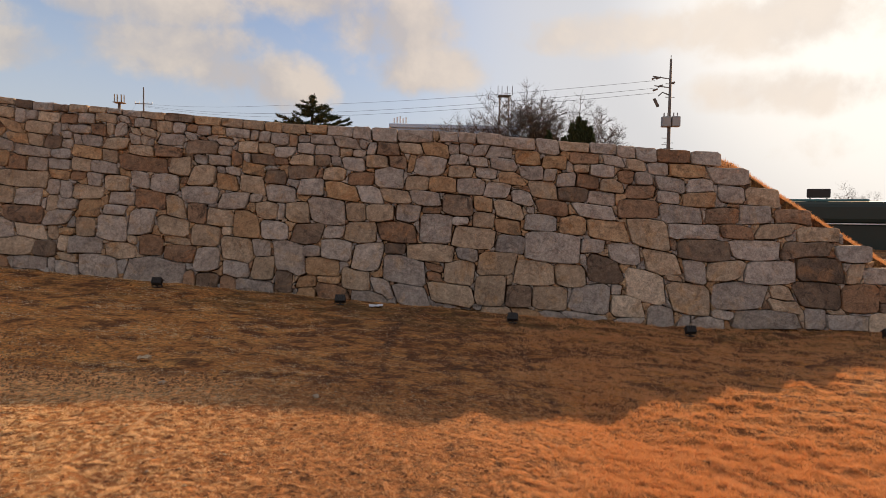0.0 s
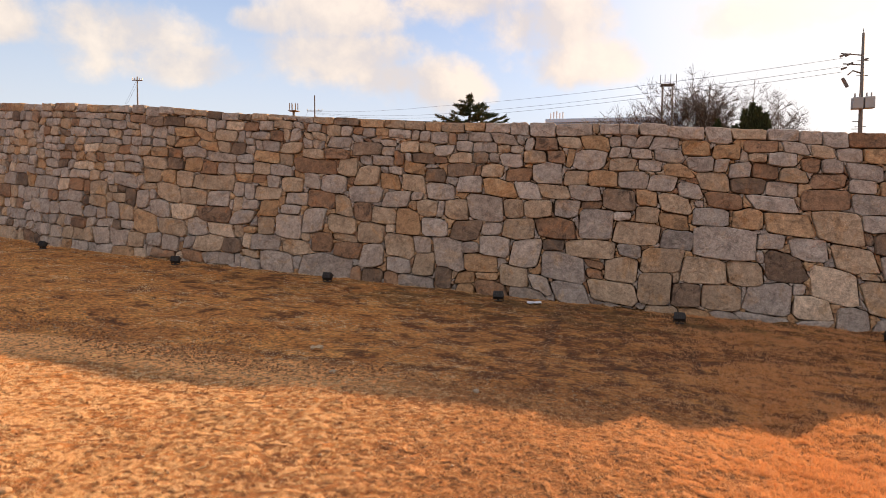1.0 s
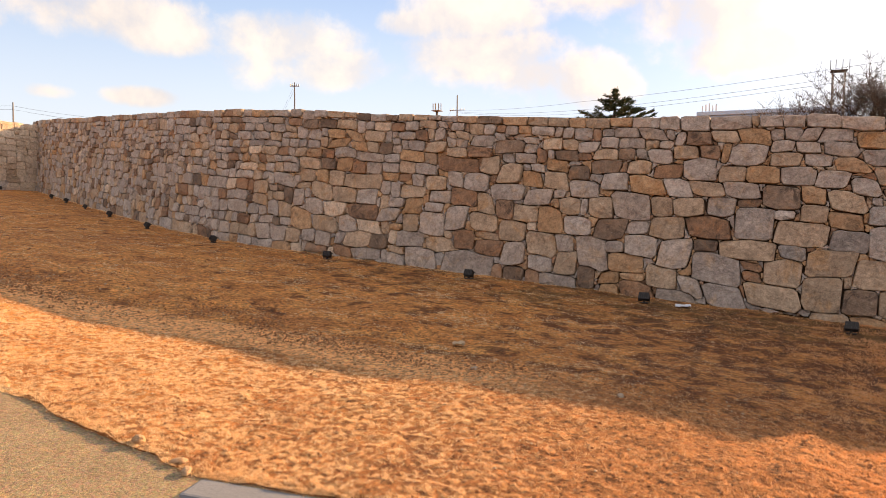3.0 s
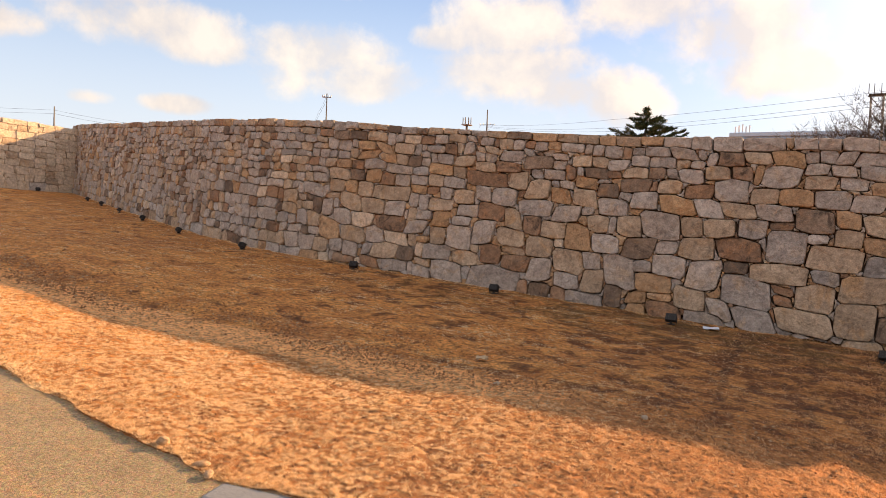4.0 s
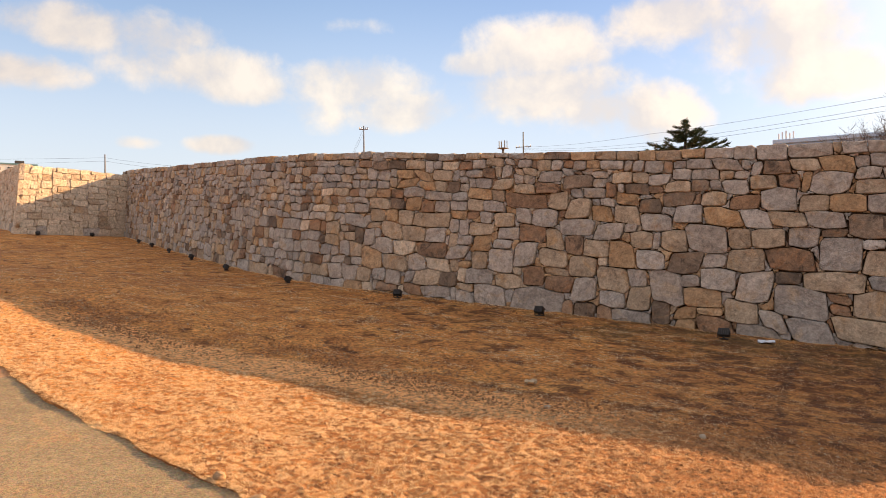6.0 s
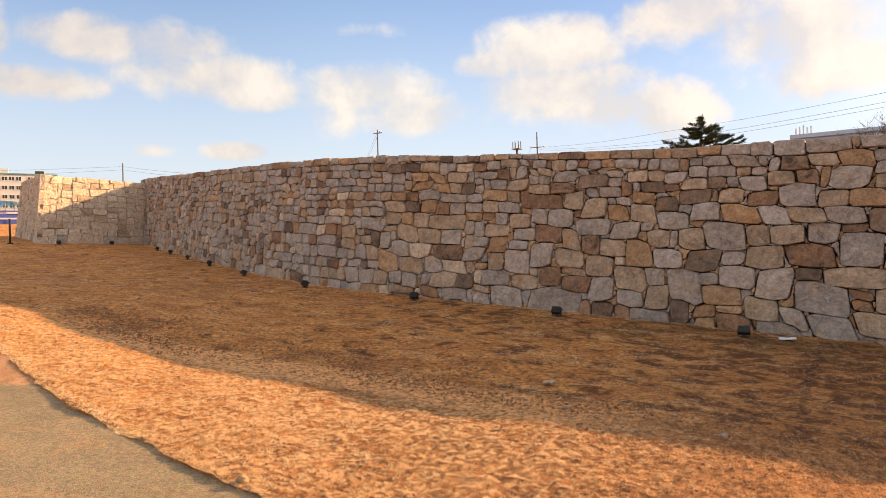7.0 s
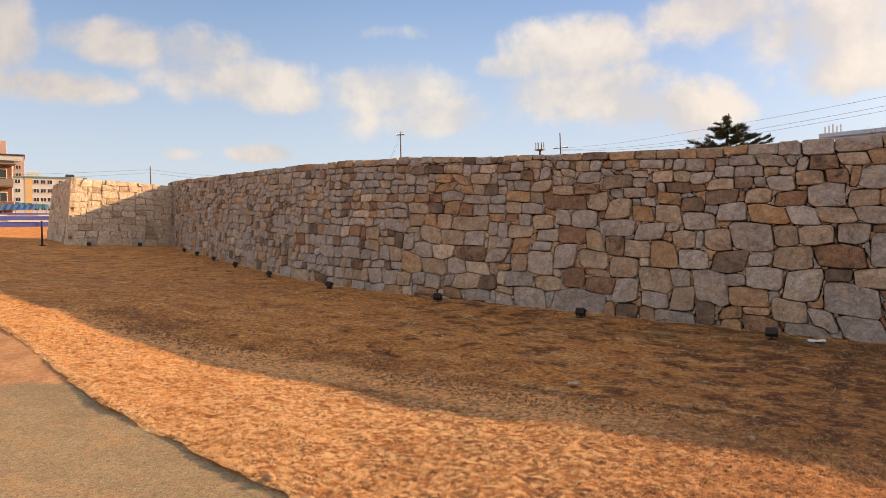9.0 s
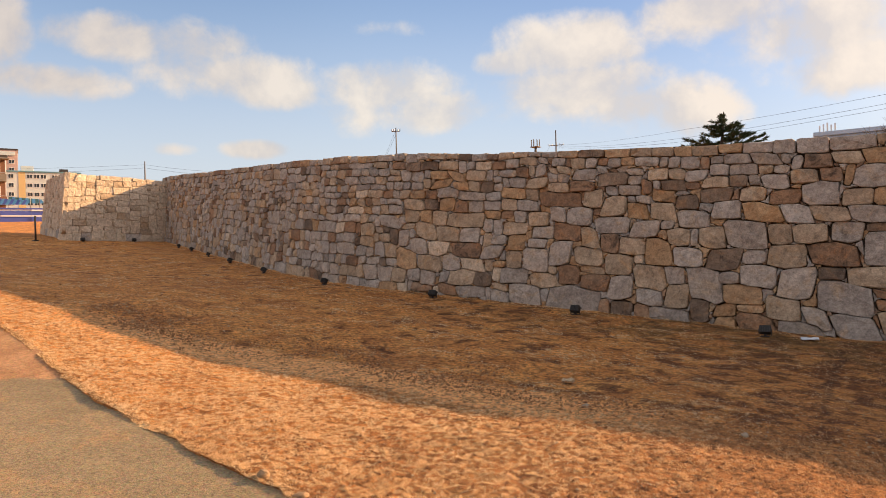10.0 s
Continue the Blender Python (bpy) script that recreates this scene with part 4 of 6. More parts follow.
mark_stones({0: [(2.73, 0.90, 0.55, 0.34), (3.80, 0.69, 0.33, 0.35), (4.93, 0.71, 0.81, 0.37)],
             1: [(3.31, 0.80, 0.56, 0.36), (4.25, 0.75, 0.59, 0.30)],
             4: [(2.46, 0.61, 0.55, 0.42), (5.68, 0.77, 0.79, 0.37)]})
mark_stones({0: [(2.27, 1.03, 0.36, 0.23), (3.80, 1.36, 0.75, 0.24), (4.71, 1.08, 0.72, 0.30)],
             1: [(3.10, 1.18, 0.60, 0.44), (5.01, 1.40, 0.63, 0.24), (5.64, 1.34, 0.67, 0.25)],
             2: [(1.97, 1.28, 0.47, 0.33), (2.49, 1.25, 0.60, 0.31)],
             3: [(4.44, 1.37, 0.51, 0.21)],
             4: [(3.95, 1.04, 0.79, 0.31), (5.48, 1.11, 0.79, 0.27)],
             5: [(6.17, 1.06, 0.57, 0.26)]})
mark_stones({0: [(2.28, 1.54, 0.67, 0.26), (2.40, 1.76, 0.46, 0.23), (3.40, 1.86, 0.35, 0.20), (4.36, 1.92, 0.43, 0.26), (4.73, 1.63, 0.50, 0.29)],
             1: [(2.57, 1.97, 0.38, 0.21), (4.83, 1.87, 0.52, 0.30)],
             2: [(3.86, 1.83, 0.55, 0.23)],
             3: [(2.95, 1.62, 0.63, 0.29), (3.00, 1.92, 0.50, 0.21), (4.22, 1.60, 0.52, 0.24), (5.27, 1.61, 0.56, 0.24)],
             4: [(1.96, 1.80, 0.45, 0.21)],
             5: [(3.61, 1.58, 0.66, 0.29)]})
mark_stones({0: [(2.41, 2.19, 0.39, 0.21), (2.41, 2.54, 0.42, 0.18), (2.56, 2.36, 0.37, 0.20), (2.76, 2.52, 0.28, 0.20), (3.05, 2.12, 0.30, 0.21), (3.07, 2.47, 0.33, 0.24), (3.25, 2.29, 0.34, 0.19), (3.43, 2.05, 0.46, 0.22), (3.90, 2.05, 0.47, 0.23), (3.97, 2.49, 0.45, 0.21), (4.30, 2.19, 0.65, 0.27)],
             1: [(1.97, 2.56, 0.46, 0.16), (2.91, 2.33, 0.33, 0.19)],
             2: [(3.70, 2.29, 0.55, 0.21)],
             3: [(2.14, 2.38, 0.46, 0.19), (2.19, 2.02, 0.38, 0.21), (2.75, 2.12, 0.29, 0.21), (3.49, 2.50, 0.50, 0.21)]})


def build_main_wall():
    rng = random.Random(11)
    wall = thing("wall_main", (0, 0, 0), "battered dry-laid rubble wall of grey, tan and rust granite blocks", "stone wall", kind="structure")
    wall.matrix_world = Matrix.Identity(4)
    pk = Packing(WALL_LENGTH, HEIGHT, rng)
    pk.big, pk.coursed = s_of(-2.5), s_of(0.8)
    for u in range(pk.nu):
        h = top_height((u + 0.5) * CELL)
        if h < HEIGHT:
            pk.free[int(round(h / CELL)):, u] = False
    for x, v, wide, tall, tone in MARKED:
        s0, s1 = s_of(x + wide / 2), s_of(x - wide / 2)
        pk.mark(s0, v, s1 - s0, tall, tone)
    marked = len(pk.stones)
    for k in range(1, 9):
        x2 = STEP_X + STEP_RUN * (k + 0.0)
        top = HEIGHT - STEP_RISE * k
        s0 = s_of(x2)
        pk.put(int(round(s0 / CELL)), int(round((top - 0.285) / CELL)), rng.choice([12, 13, 15]), 7, rng.choice([0, 0, 5, 1, 0]))
    u = int(s_of(STEP_X) / CELL) + 1
    while u < pk.nu:                     # an even course of caps
        wide = rng.choice([7, 8, 9, 10, 11, 12])
        while wide > 3 and not pk.put(u, pk.nv - 4, wide, 4, rng.choice([0, 5, 0, 1, 1, 3, 0, 2])):
            wide -= 1
        u += max(wide, 1) if wide > 3 else 1
    boxy = len(pk.stones)
    pk.fill(pick_tone(rng))
    pk.stones = pk.stones[:boxy] + [st for st in pk.stones[boxy:] if min(st[2], st[3]) > 2.5 * CELL]

    def place(u, v, out):
        u += 0.012 * noise.noise((u * 3.3, v * 3.3, 2.0))
        v += 0.010 * noise.noise((u * 3.1, v * 3.3, 8.0)) * min(1.0, max((HEIGHT - v) / 0.4, 0.0))
        p, n_ = foot(u)
        v *= float(np.interp(p.x, CROWN_X, CROWN)) / HEIGHT
        return p + n_ * (out - BATTER * v) + Vector((0, 0, v - 0.04))

    v_all, f_all, t_all = [], [], []
    middle = s_of(-0.6)
    close = set(sorted(range(len(pk.stones)), key=lambda i: abs(pk.stones[i][0] + pk.stones[i][2] / 2 - middle))[:300])
    rings = outlines(pk.stones, rng, HEIGHT, boxy, marked=marked)
    for i, (st, ring) in enumerate(zip(pk.stones, rings)):
        verts, faces = stone_shape(ring, rng, place)
        if i in close:
            c = sum(verts, Vector()) / len(verts)
            ob = new("stone", mesh_of("stone", [q - c for q in verts], faces, STONE[st[4]], "arris"))
            ob.location, ob.parent = c, wall
        else:
            b = len(v_all)
            v_all += verts
            f_all += [tuple(k + b for k in fc) for fc in faces]
            t_all += [st[4]] * len(faces)
    for ring in chinks(rings, WALL_LENGTH - 0.05, lambda s: top_height(s) - 0.07):
        verts, faces = stone_shape(ring, rng, place, rng.uniform(0.002, 0.026))
        b = len(v_all)
        v_all += verts
        f_all += [tuple(k + b for k in fc) for fc in faces]
        t_all += [rng.choice([1, 2, 2, 3, 0, 5])] * len(faces)
    rest = new("stone_courses", mesh_of("stone_courses", v_all, f_all, STONE_JOINED, "arris", t_all))
    rest.parent = wall
    tagged(rest, kind="stuff")
    ss = []
    s = 0.02
    while s < WALL_LENGTH:
        ss.append(s)
        s += 0.2 if s > s_of(STEP_X) + 0.3 else 0.05
    build_core("wall_core", [foot(s) for s in ss], [max(min(top_height(s), top_height(max(s - 0.08, 0))) - 0.09, 0.05) for s in ss], 0.075, 1.1, wall)
    return wall


wall = build_main_wall()

# the bastion that juts out where the wall ends
BAST_LEN, BAST_FRONT, BAST_H = 3.95, 9.0, 2.62
b_in = Vector((X_CORNER, foot_y(X_CORNER), 0))
b_way = Vector((-0.17, -0.985, 0)).normalized()       # along the sunny side face, outwards
b_front = Vector((-0.93, 0.37, 0)).normalized()       # along the front face, away


def build_bastion():
    rng = random.Random(5)
    bast = thing("wall_bastion", (0, 0, 0), "square stone bastion of pale granite jutting from the wall", "stone bastion", kind="structure")
    corner = b_in + b_way * BAST_LEN
    n_side, n_front = Vector((-b_way.y, b_way.x, 0)), Vector((b_front.y, -b_front.x, 0))
    if n_side.x < 0:
        n_side = -n_side
    if n_front.y > 0:
        n_front = -n_front
    z0 = land(corner.x, corner.y)
    z_in = land(b_in.x, b_in.y)
    faces_ = [(b_in - b_way * 0.6, b_way, BAST_LEN + 0.6, n_side, (z_in - 0.03, z0), 3.0, 0.0), (corner, b_front, BAST_FRONT, n_front, (z0, land(-34.2, 16.4)), 7.0, 1.0)]
    for start, along, length, n_, (za, zb), seed, leading in faces_:
        pk = Packing(length, BAST_H, rng)
        pk.coursed = length
        v = 0
        while v < pk.nv:                     # long and short quoins up the corner
            tall = min((8, 7, 6)[len(pk.stones) % 3], pk.nv - v)
            tall = pk.nv - v if pk.nv - v - tall < 4 else tall
            wide = 15 if (len(pk.stones) + int(leading)) % 2 else 9
            pk.put(0 if leading else pk.nu - wide, v, wide, tall, 6)
            v += tall
        u = 0
        while u < pk.nu:
            wide = rng.choice([9, 11, 13, 15])
            pk.put(u, 0, wide, rng.choice([8, 9, 10, 11]), rng.choice([6, 6, 6, 0]))
            u += wide
        pk.fill(lambda u, v, wd, tl: rng.choice([6, 6, 6, 6, 1, 6, 6, 6]), low=0.2)
        def place(u, v, out, start=start, along=along, n_=n_, za=za, zb=zb, length=length, leading=leading):
            other = n_front if leading == 0 else n_side
            lean = BAST_BATTER * v * (u / length if leading == 0 else 1 - u / length)
            return start + along * u + n_ * (out - BAST_BATTER * v) - other * lean + Vector((0, 0, za + (zb - za) * u / length + v - 0.04))

        rings = outlines(pk.stones, rng, BAST_H, square=True)
        packed = [((0, 0, 1, 1, rng.choice([1, 6, 0])), q) for q in chinks(rings, length, lambda s: BAST_H - 0.08)] if leading == 0 else []
        for st, ring in list(zip(pk.stones, rings)) + packed:
            ring = ring if (st[2], st[3]) == (1, 1) else [(length + 0.01 if st[0] + st[2] > length - 0.07 and u > st[0] + 0.6 * st[2] else 0.0 if st[0] < 0.01 and u < 0.4 * st[2] else u, v) for u, v in ring]
            verts, fcs = stone_shape(ring, rng, place, 0.001)
            c = sum(verts, Vector()) / len(verts)
            ob = new("stone", mesh_of("stone", [q - c for q in verts], fcs, STONE[st[4]], "arris"))
            ob.location, ob.parent = c, bast
    # core
    far_in, far_out = b_in + b_front * (BAST_FRONT - 0.3), corner + b_front * (BAST_FRONT - 0.3)
    low, top = [], []
    for p in (b_in, corner, far_out, far_in):
        q = p.copy()
        if p is corner or p is b_in:
            q = q - n_side * 0.03
        if p is corner or p is far_out:
            q = q - n_front * 0.03
        low.append(q + Vector((0, 0, z_in - 0.5)))
        k = BAST_BATTER * BAST_H
        q = q - (n_side * k if p in (corner, b_in) else Vector()) - (n_front * k if p in (corner, far_out) else Vector())
        top.append(q + Vector((0, 0, land(p.x, p.y) * (1 if p is corner else 0) + (z_in if p is not corner else 0) + BAST_H - 0.10)))
    me = mesh_of("wall_core", low + top, [(0, 1, 5, 4), (1, 2, 6, 5), (2, 3, 7, 6), (3, 0, 4, 7), (4, 5, 6, 7)], LIT_MORTAR)
    ob = new("wall_core", me)
    ob.parent = bast
    return corner


bast_corner = build_bastion()


# ---------------------------------------------------------------- earth bank behind the wall
def build_bank():
    v, f = [], []
    ss = np.arange(0.2, WALL_LENGTH + 6.0, 0.3)
    offs = [(0.22, -0.5, -0.8), (0.28, 0.0, 0.0), (0.6, 0.02, 0.13), (1.2, 0.05, 0.31), (2.4, 0.05, 0.50), (4.5, 0.0, 0.55), (8.0, -1.2, -0.8), (12.0, -2.8, -2.6), (16.0, -4.2, -4.2)]
    for s in ss:
        p, n_ = foot(min(s, WALL_LENGTH))
        if s > WALL_LENGTH:
            t = Vector((n_.y, -n_.x, 0))
            p = p + (t if t.x < 0 else -t) * (s - WALL_LENGTH)
        x = float(np.interp(s, _s, _xs))
        ramp = min(HEIGHT - 0.30, HEIGHT + 0.02 - (x - STEP_X + 0.12) * STEP_RISE / STEP_RUN)
        low_end = min(max((x - 3.9) / 0.8, 0.0), 1.0)
        for o, dz_a, dz_b in offs:
            dz = dz_a + (dz_b - dz_a) * low_end
            q = p - n_ * (o + 0.27)
            z = max(p.z + ramp + dz if ramp + dz > -0.6 else p.z - 0.6, land(q.x, q.y) - 0.3)
            v.append((q.x, q.y, z + 0.03 * noise.noise((q.x * 2, q.y * 2, 1))))
    n = len(offs)
    for i in range(len(ss) - 1):
        for k in range(n - 1):
            a = i * n + k
            f.append((a, a + 1, a + n + 1, a + n))
    tagged(new("bank", mesh_of("bank", v, f, TURF, True)), "earth bank with dry turf behind the wall", "earth bank", kind="structure")


build_bank()


# ---------------------------------------------------------------- ground spot lights along the wall
def build_spot_light():
    e = thing("spot_light", (0, 0, 0), "small black floodlight on a plate at the wall foot", "floodlight", group="floodlights along the wall")
    part("base_plate", block(0.17, 0.13, 0.016, (0, 0, 0.012), 0.004), BLACK_METAL, e)
    part("stem", block(0.05, 0.05, 0.06, (0, 0, 0.05), 0.006), BLACK_METAL, e)
    tilt = pose(0, 0, 0.135, -32, 0, 0)
    housing = part("housing", block(0.21, 0.13, 0.15, (0, 0, 0), 0.018, tilt, 2), BLACK_METAL, e)
    for k in range(5):
        part("cooling_fin", block(0.008, 0.022, 0.13, (-0.08 + 0.04 * k, -0.072, 0), 0.002, tilt), BLACK_METAL, housing)
    for sx in (-1, 1):
        part("bracket_arm", block(0.010, 0.035, 0.13, (sx * 0.112, 0, 0.085), 0.003), BLACK_METAL, e)
    part("visor", block(0.21, 0.05, 0.008, (0, 0.088, 0.074), 0.002, tilt), BLACK_METAL, housing)
    part("front_glass", block(0.18, 0.006, 0.12, (0, 0.068, 0), 0.002, tilt), GLASS, housing, "dark front glass")
    return e


LIGHT_X = [3.5, 1.02, -1.44, -4.15, -7.0, -9.85, -12.6, -15.1, -17.4, -19.6, -21.4]
spot = build_spot_light()
spot.scale = (0.68, 0.68, 0.68)


def beside_wall(x, out):
    p, n_ = foot(s_of(x))
    q = p + n_ * out
    return Vector((q.x, q.y, land(q.x, q.y) + hump(q.x, q.y))), math.degrees(math.atan2(-n_.x, n_.y)) + 180


p_, turn_ = beside_wall(6.35, 0.5)
spot.location, spot.rotation_euler = p_, (0, 0, radians(turn_))
for i, x in enumerate(LIGHT_X):
    p_, turn_ = beside_wall(x, (0.72, 0.72, 0.62, 0.5, 0.35, 0.42, 0.4, 0.4, 0.35, 0.3, 0.3)[i])
    copy_thing(spot, Matrix.Translation(p_) @ pose(0, 0, 0, 0, 0, turn_ + (7, -9, 4, -3, 12, -6, 0, 5, -8, 3, 0)[i]))
side_out = Vector((0.985, -0.17, 0))
for d in (1.4, 3.3):
    q = b_in + b_way * d + side_out * 0.4
    copy_thing(spot, Matrix.Translation((q.x, q.y, land(q.x, q.y))) @ pose(0, 0, 0, 0, 0, 80))


# ---------------------------------------------------------------- stones and litter on the lawn
def pebble_mesh(name, size, seed, mat, flat=0.6, sub=2):
    bm = bmesh.new()
    bmesh.ops.create_icosphere(bm, subdivisions=sub, radius=1.0)
    for vtx in bm.verts:
        k = 1 + 0.28 * noise.noise(vtx.co * 1.3 + Vector((seed, 0, 0))) + 0.1 * noise.noise(vtx.co * 3.1 + Vector((0, seed, 0)))
        vtx.co = Vector((vtx.co.x * size[0], vtx.co.y * size[1], vtx.co.z * size[2])) * k
    return part(name, bm, mat, smooth=True)


def loose_stone(x, y, size, seed, mat, label, sink=0.3):
    ob = pebble_mesh("field_stone", size, seed, mat)
    ob.location = (x, y, land(x, y) + hump(x, y) + size[2] * (1 - sink) - 0.01)
    ob.rotation_euler = (0, 0, seed)
    tagged(ob, label, "stone", "loose stones on the lawn")


loose_stone(-2.19, 5.28, (0.034, 0.03, 0.026), 1.0, PEBBLE, "grey field stone lying on the shaded lawn")
loose_stone(-0.96, 5.17, (0.034, 0.026, 0.022), 2.0, PEBBLE, "small grey field stone lying on the lawn")
loose_stone(-3.42, 2.93, (0.045, 0.036, 0.034), 3.0, STONE[2], "rounded tan stone at the edge of the lawn", 0.1)
loose_stone(-3.02, 2.86, (0.05, 0.026, 0.022), 4.0, STONE[2], "flat tan stone at the edge of the lawn", 0.1)
loose_stone(-2.90, 2.80, (0.055, 0.028, 0.022), 5.3, STONE[2], "flat rust-coloured stone at the edge of the lawn", 0.1)


def crumpled(name, w_, d_, mat, seed, lift):
    bm = bmesh.new()
    bmesh.ops.create_grid(bm, x_segments=6, y_segments=5, size=0.5)
    for vtx in bm.verts:
        c = vtx.co.copy()
        vtx.co = Vector((c.x * w_, c.y * d_, lift * (0.5 + noise.noise(c * 4 + Vector((seed, 0, 0)))) + 0.012))
    bmesh.ops.solidify(bm, geom=list(bm.faces), thickness=0.004)
    return part(name, bm, mat)


scrap = crumpled("torn_cardboard", 0.12, 0.07, plain("pale_card", (0.50, 0.40, 0.28), 0.9), 3.0, 0.045)
scrap.location, scrap.rotation_euler = (-2.70, 6.11, land(-2.7, 6.11) + hump(-2.7, 6.11)), (0, 0, 0.5)
tagged(scrap, "torn piece of pale cardboard on the lawn", "litter")
sheet = crumpled("paper_sheet", 0.20, 0.15, PAPER, 8.0, 0.035)
sheet.location, sheet.rotation_euler = (-0.96, 9.80, land(-0.96, 9.8) + hump(-0.96, 9.8)), (0, 0, 0.2)
tagged(sheet, "crumpled white paper sheet at the foot of the wall", "litter")


def scatter_gravel():
    """Gravel and clods strewn over the lawn, thickest in the bare strip."""
    rng = np.random.default_rng(4)
    base = [Vector(c) for c in ((1, 0, 0), (-1, 0, 0), (0, 1, 0), (0, -1, 0), (0, 0, 1), (0, 0, -1))]
    tri = [(0, 2, 4), (2, 1, 4), (1, 3, 4), (3, 0, 4), (2, 0, 5), (1, 2, 5), (3, 1, 5), (0, 3, 5)]
    v, f = [], []
    count = 0
    while count < 9000:
        if rng.random() < 0.75:          # the gravelly strip
            x = rng.uniform(-10.5, 1.6)
            y = 5.48 + 0.16 * math.sin(x * 0.9) + abs(rng.normal(0, 0.42)) * rng.choice([1, 1, -0.35]) + 0.10 * max(-7.0 - x, 0)
            r = math.hypot(x, y)
            if noise.noise((x * 1.2, y * 1.6, 3.0)) < rng.uniform(-0.2, 0.5) or x > rng.uniform(-3.0, 1.5):
                continue
        else:
            az, r = rng.uniform(-38, 70), 3.0 + 13 * rng.random() ** 1.6
            x, y = -r * math.sin(radians(az)), r * math.cos(radians(az))
        if y < path_edge(x) + 0.05 or x < -26 or y > foot_y(x) - 0.15 or x > rng.uniform(-4.5, 6.0):
            continue
        count += 1
        k = (0.004 + 0.010 * rng.random() ** 4) * (0.7 + r / 11)
        b = len(v)
        turn = rng.uniform(0, 6.28)
        z = land(x, y) + hump(x, y) - 0.012
        for c in base:
            q = c * k * rng.uniform(0.65, 1.3)
            v.append((x + q.x * math.cos(turn) - q.y * math.sin(turn), y + q.x * math.sin(turn) + q.y * math.cos(turn), z + 0.02 + q.z * 0.7))
        f += [tuple(i + b for i in t) for t in tri]
    for _ in range(11000):               # crumbs of red earth on the worn turf
        x = rng.uniform(-7.5, 2.5)
        y = rng.uniform(3.0, 5.6)
        if y < path_edge(x) + 0.05 or rng.random() > 0.35 + 0.65 * min(max((x + 5.5) / 4, 0), 1):
            continue
        k = 0.004 + 0.011 * rng.random() ** 4
        b = len(v)
        turn = rng.uniform(0, 6.28)
        z = land(x, y) + hump(x, y)
        for c in base:
            q = c * k * rng.uniform(0.6, 1.35)
            v.append((x + q.x * math.cos(turn) - q.y * math.sin(turn), y + q.x * math.sin(turn) + q.y * math.cos(turn), z + k * 0.3 + q.z * 0.8))
        f += [tuple(i + b for i in t) for t in tri]
    for _ in range(5000):                # small pale pebbles over the shaded turf
        x = rng.uniform(-9.0, 3.5)
        y = rng.uniform(5.3, 9.6)
        if y > foot_y(x) - 0.1:
            continue
        k = 0.003 + 0.007 * rng.random() ** 3
        b = len(v)
        z = land(x, y) + hump(x, y)
        for c in base:
            q = c * k * rng.uniform(0.6, 1.35)
            v.append((x + q.x, y + q.y, z + k * 0.4 + q.z * 0.8))
        f += [tuple(i + b for i in t) for t in tri]
    m, n, bs = material("gravel")
    rnd = n.add("ShaderNodeNewGeometry").outputs["Random Per Island"]
    n.set(bs, "Base Color", n.ramp(rnd, [(0.0, (0.17, 0.075, 0.030)), (0.4, (0.32, 0.145, 0.058)), (0.8, (0.40, 0.215, 0.100)), (0.95, (0.40, 0.27, 0.155)), (1.0, (0.46, 0.37, 0.26))]))
    n.set(bs, "Roughness", 0.9)
    tagged(new("gravel", mesh_of("gravel", v, f, m)), "small stones and clods strewn over the lawn", "gravel", kind="stuff")


scatter_gravel()


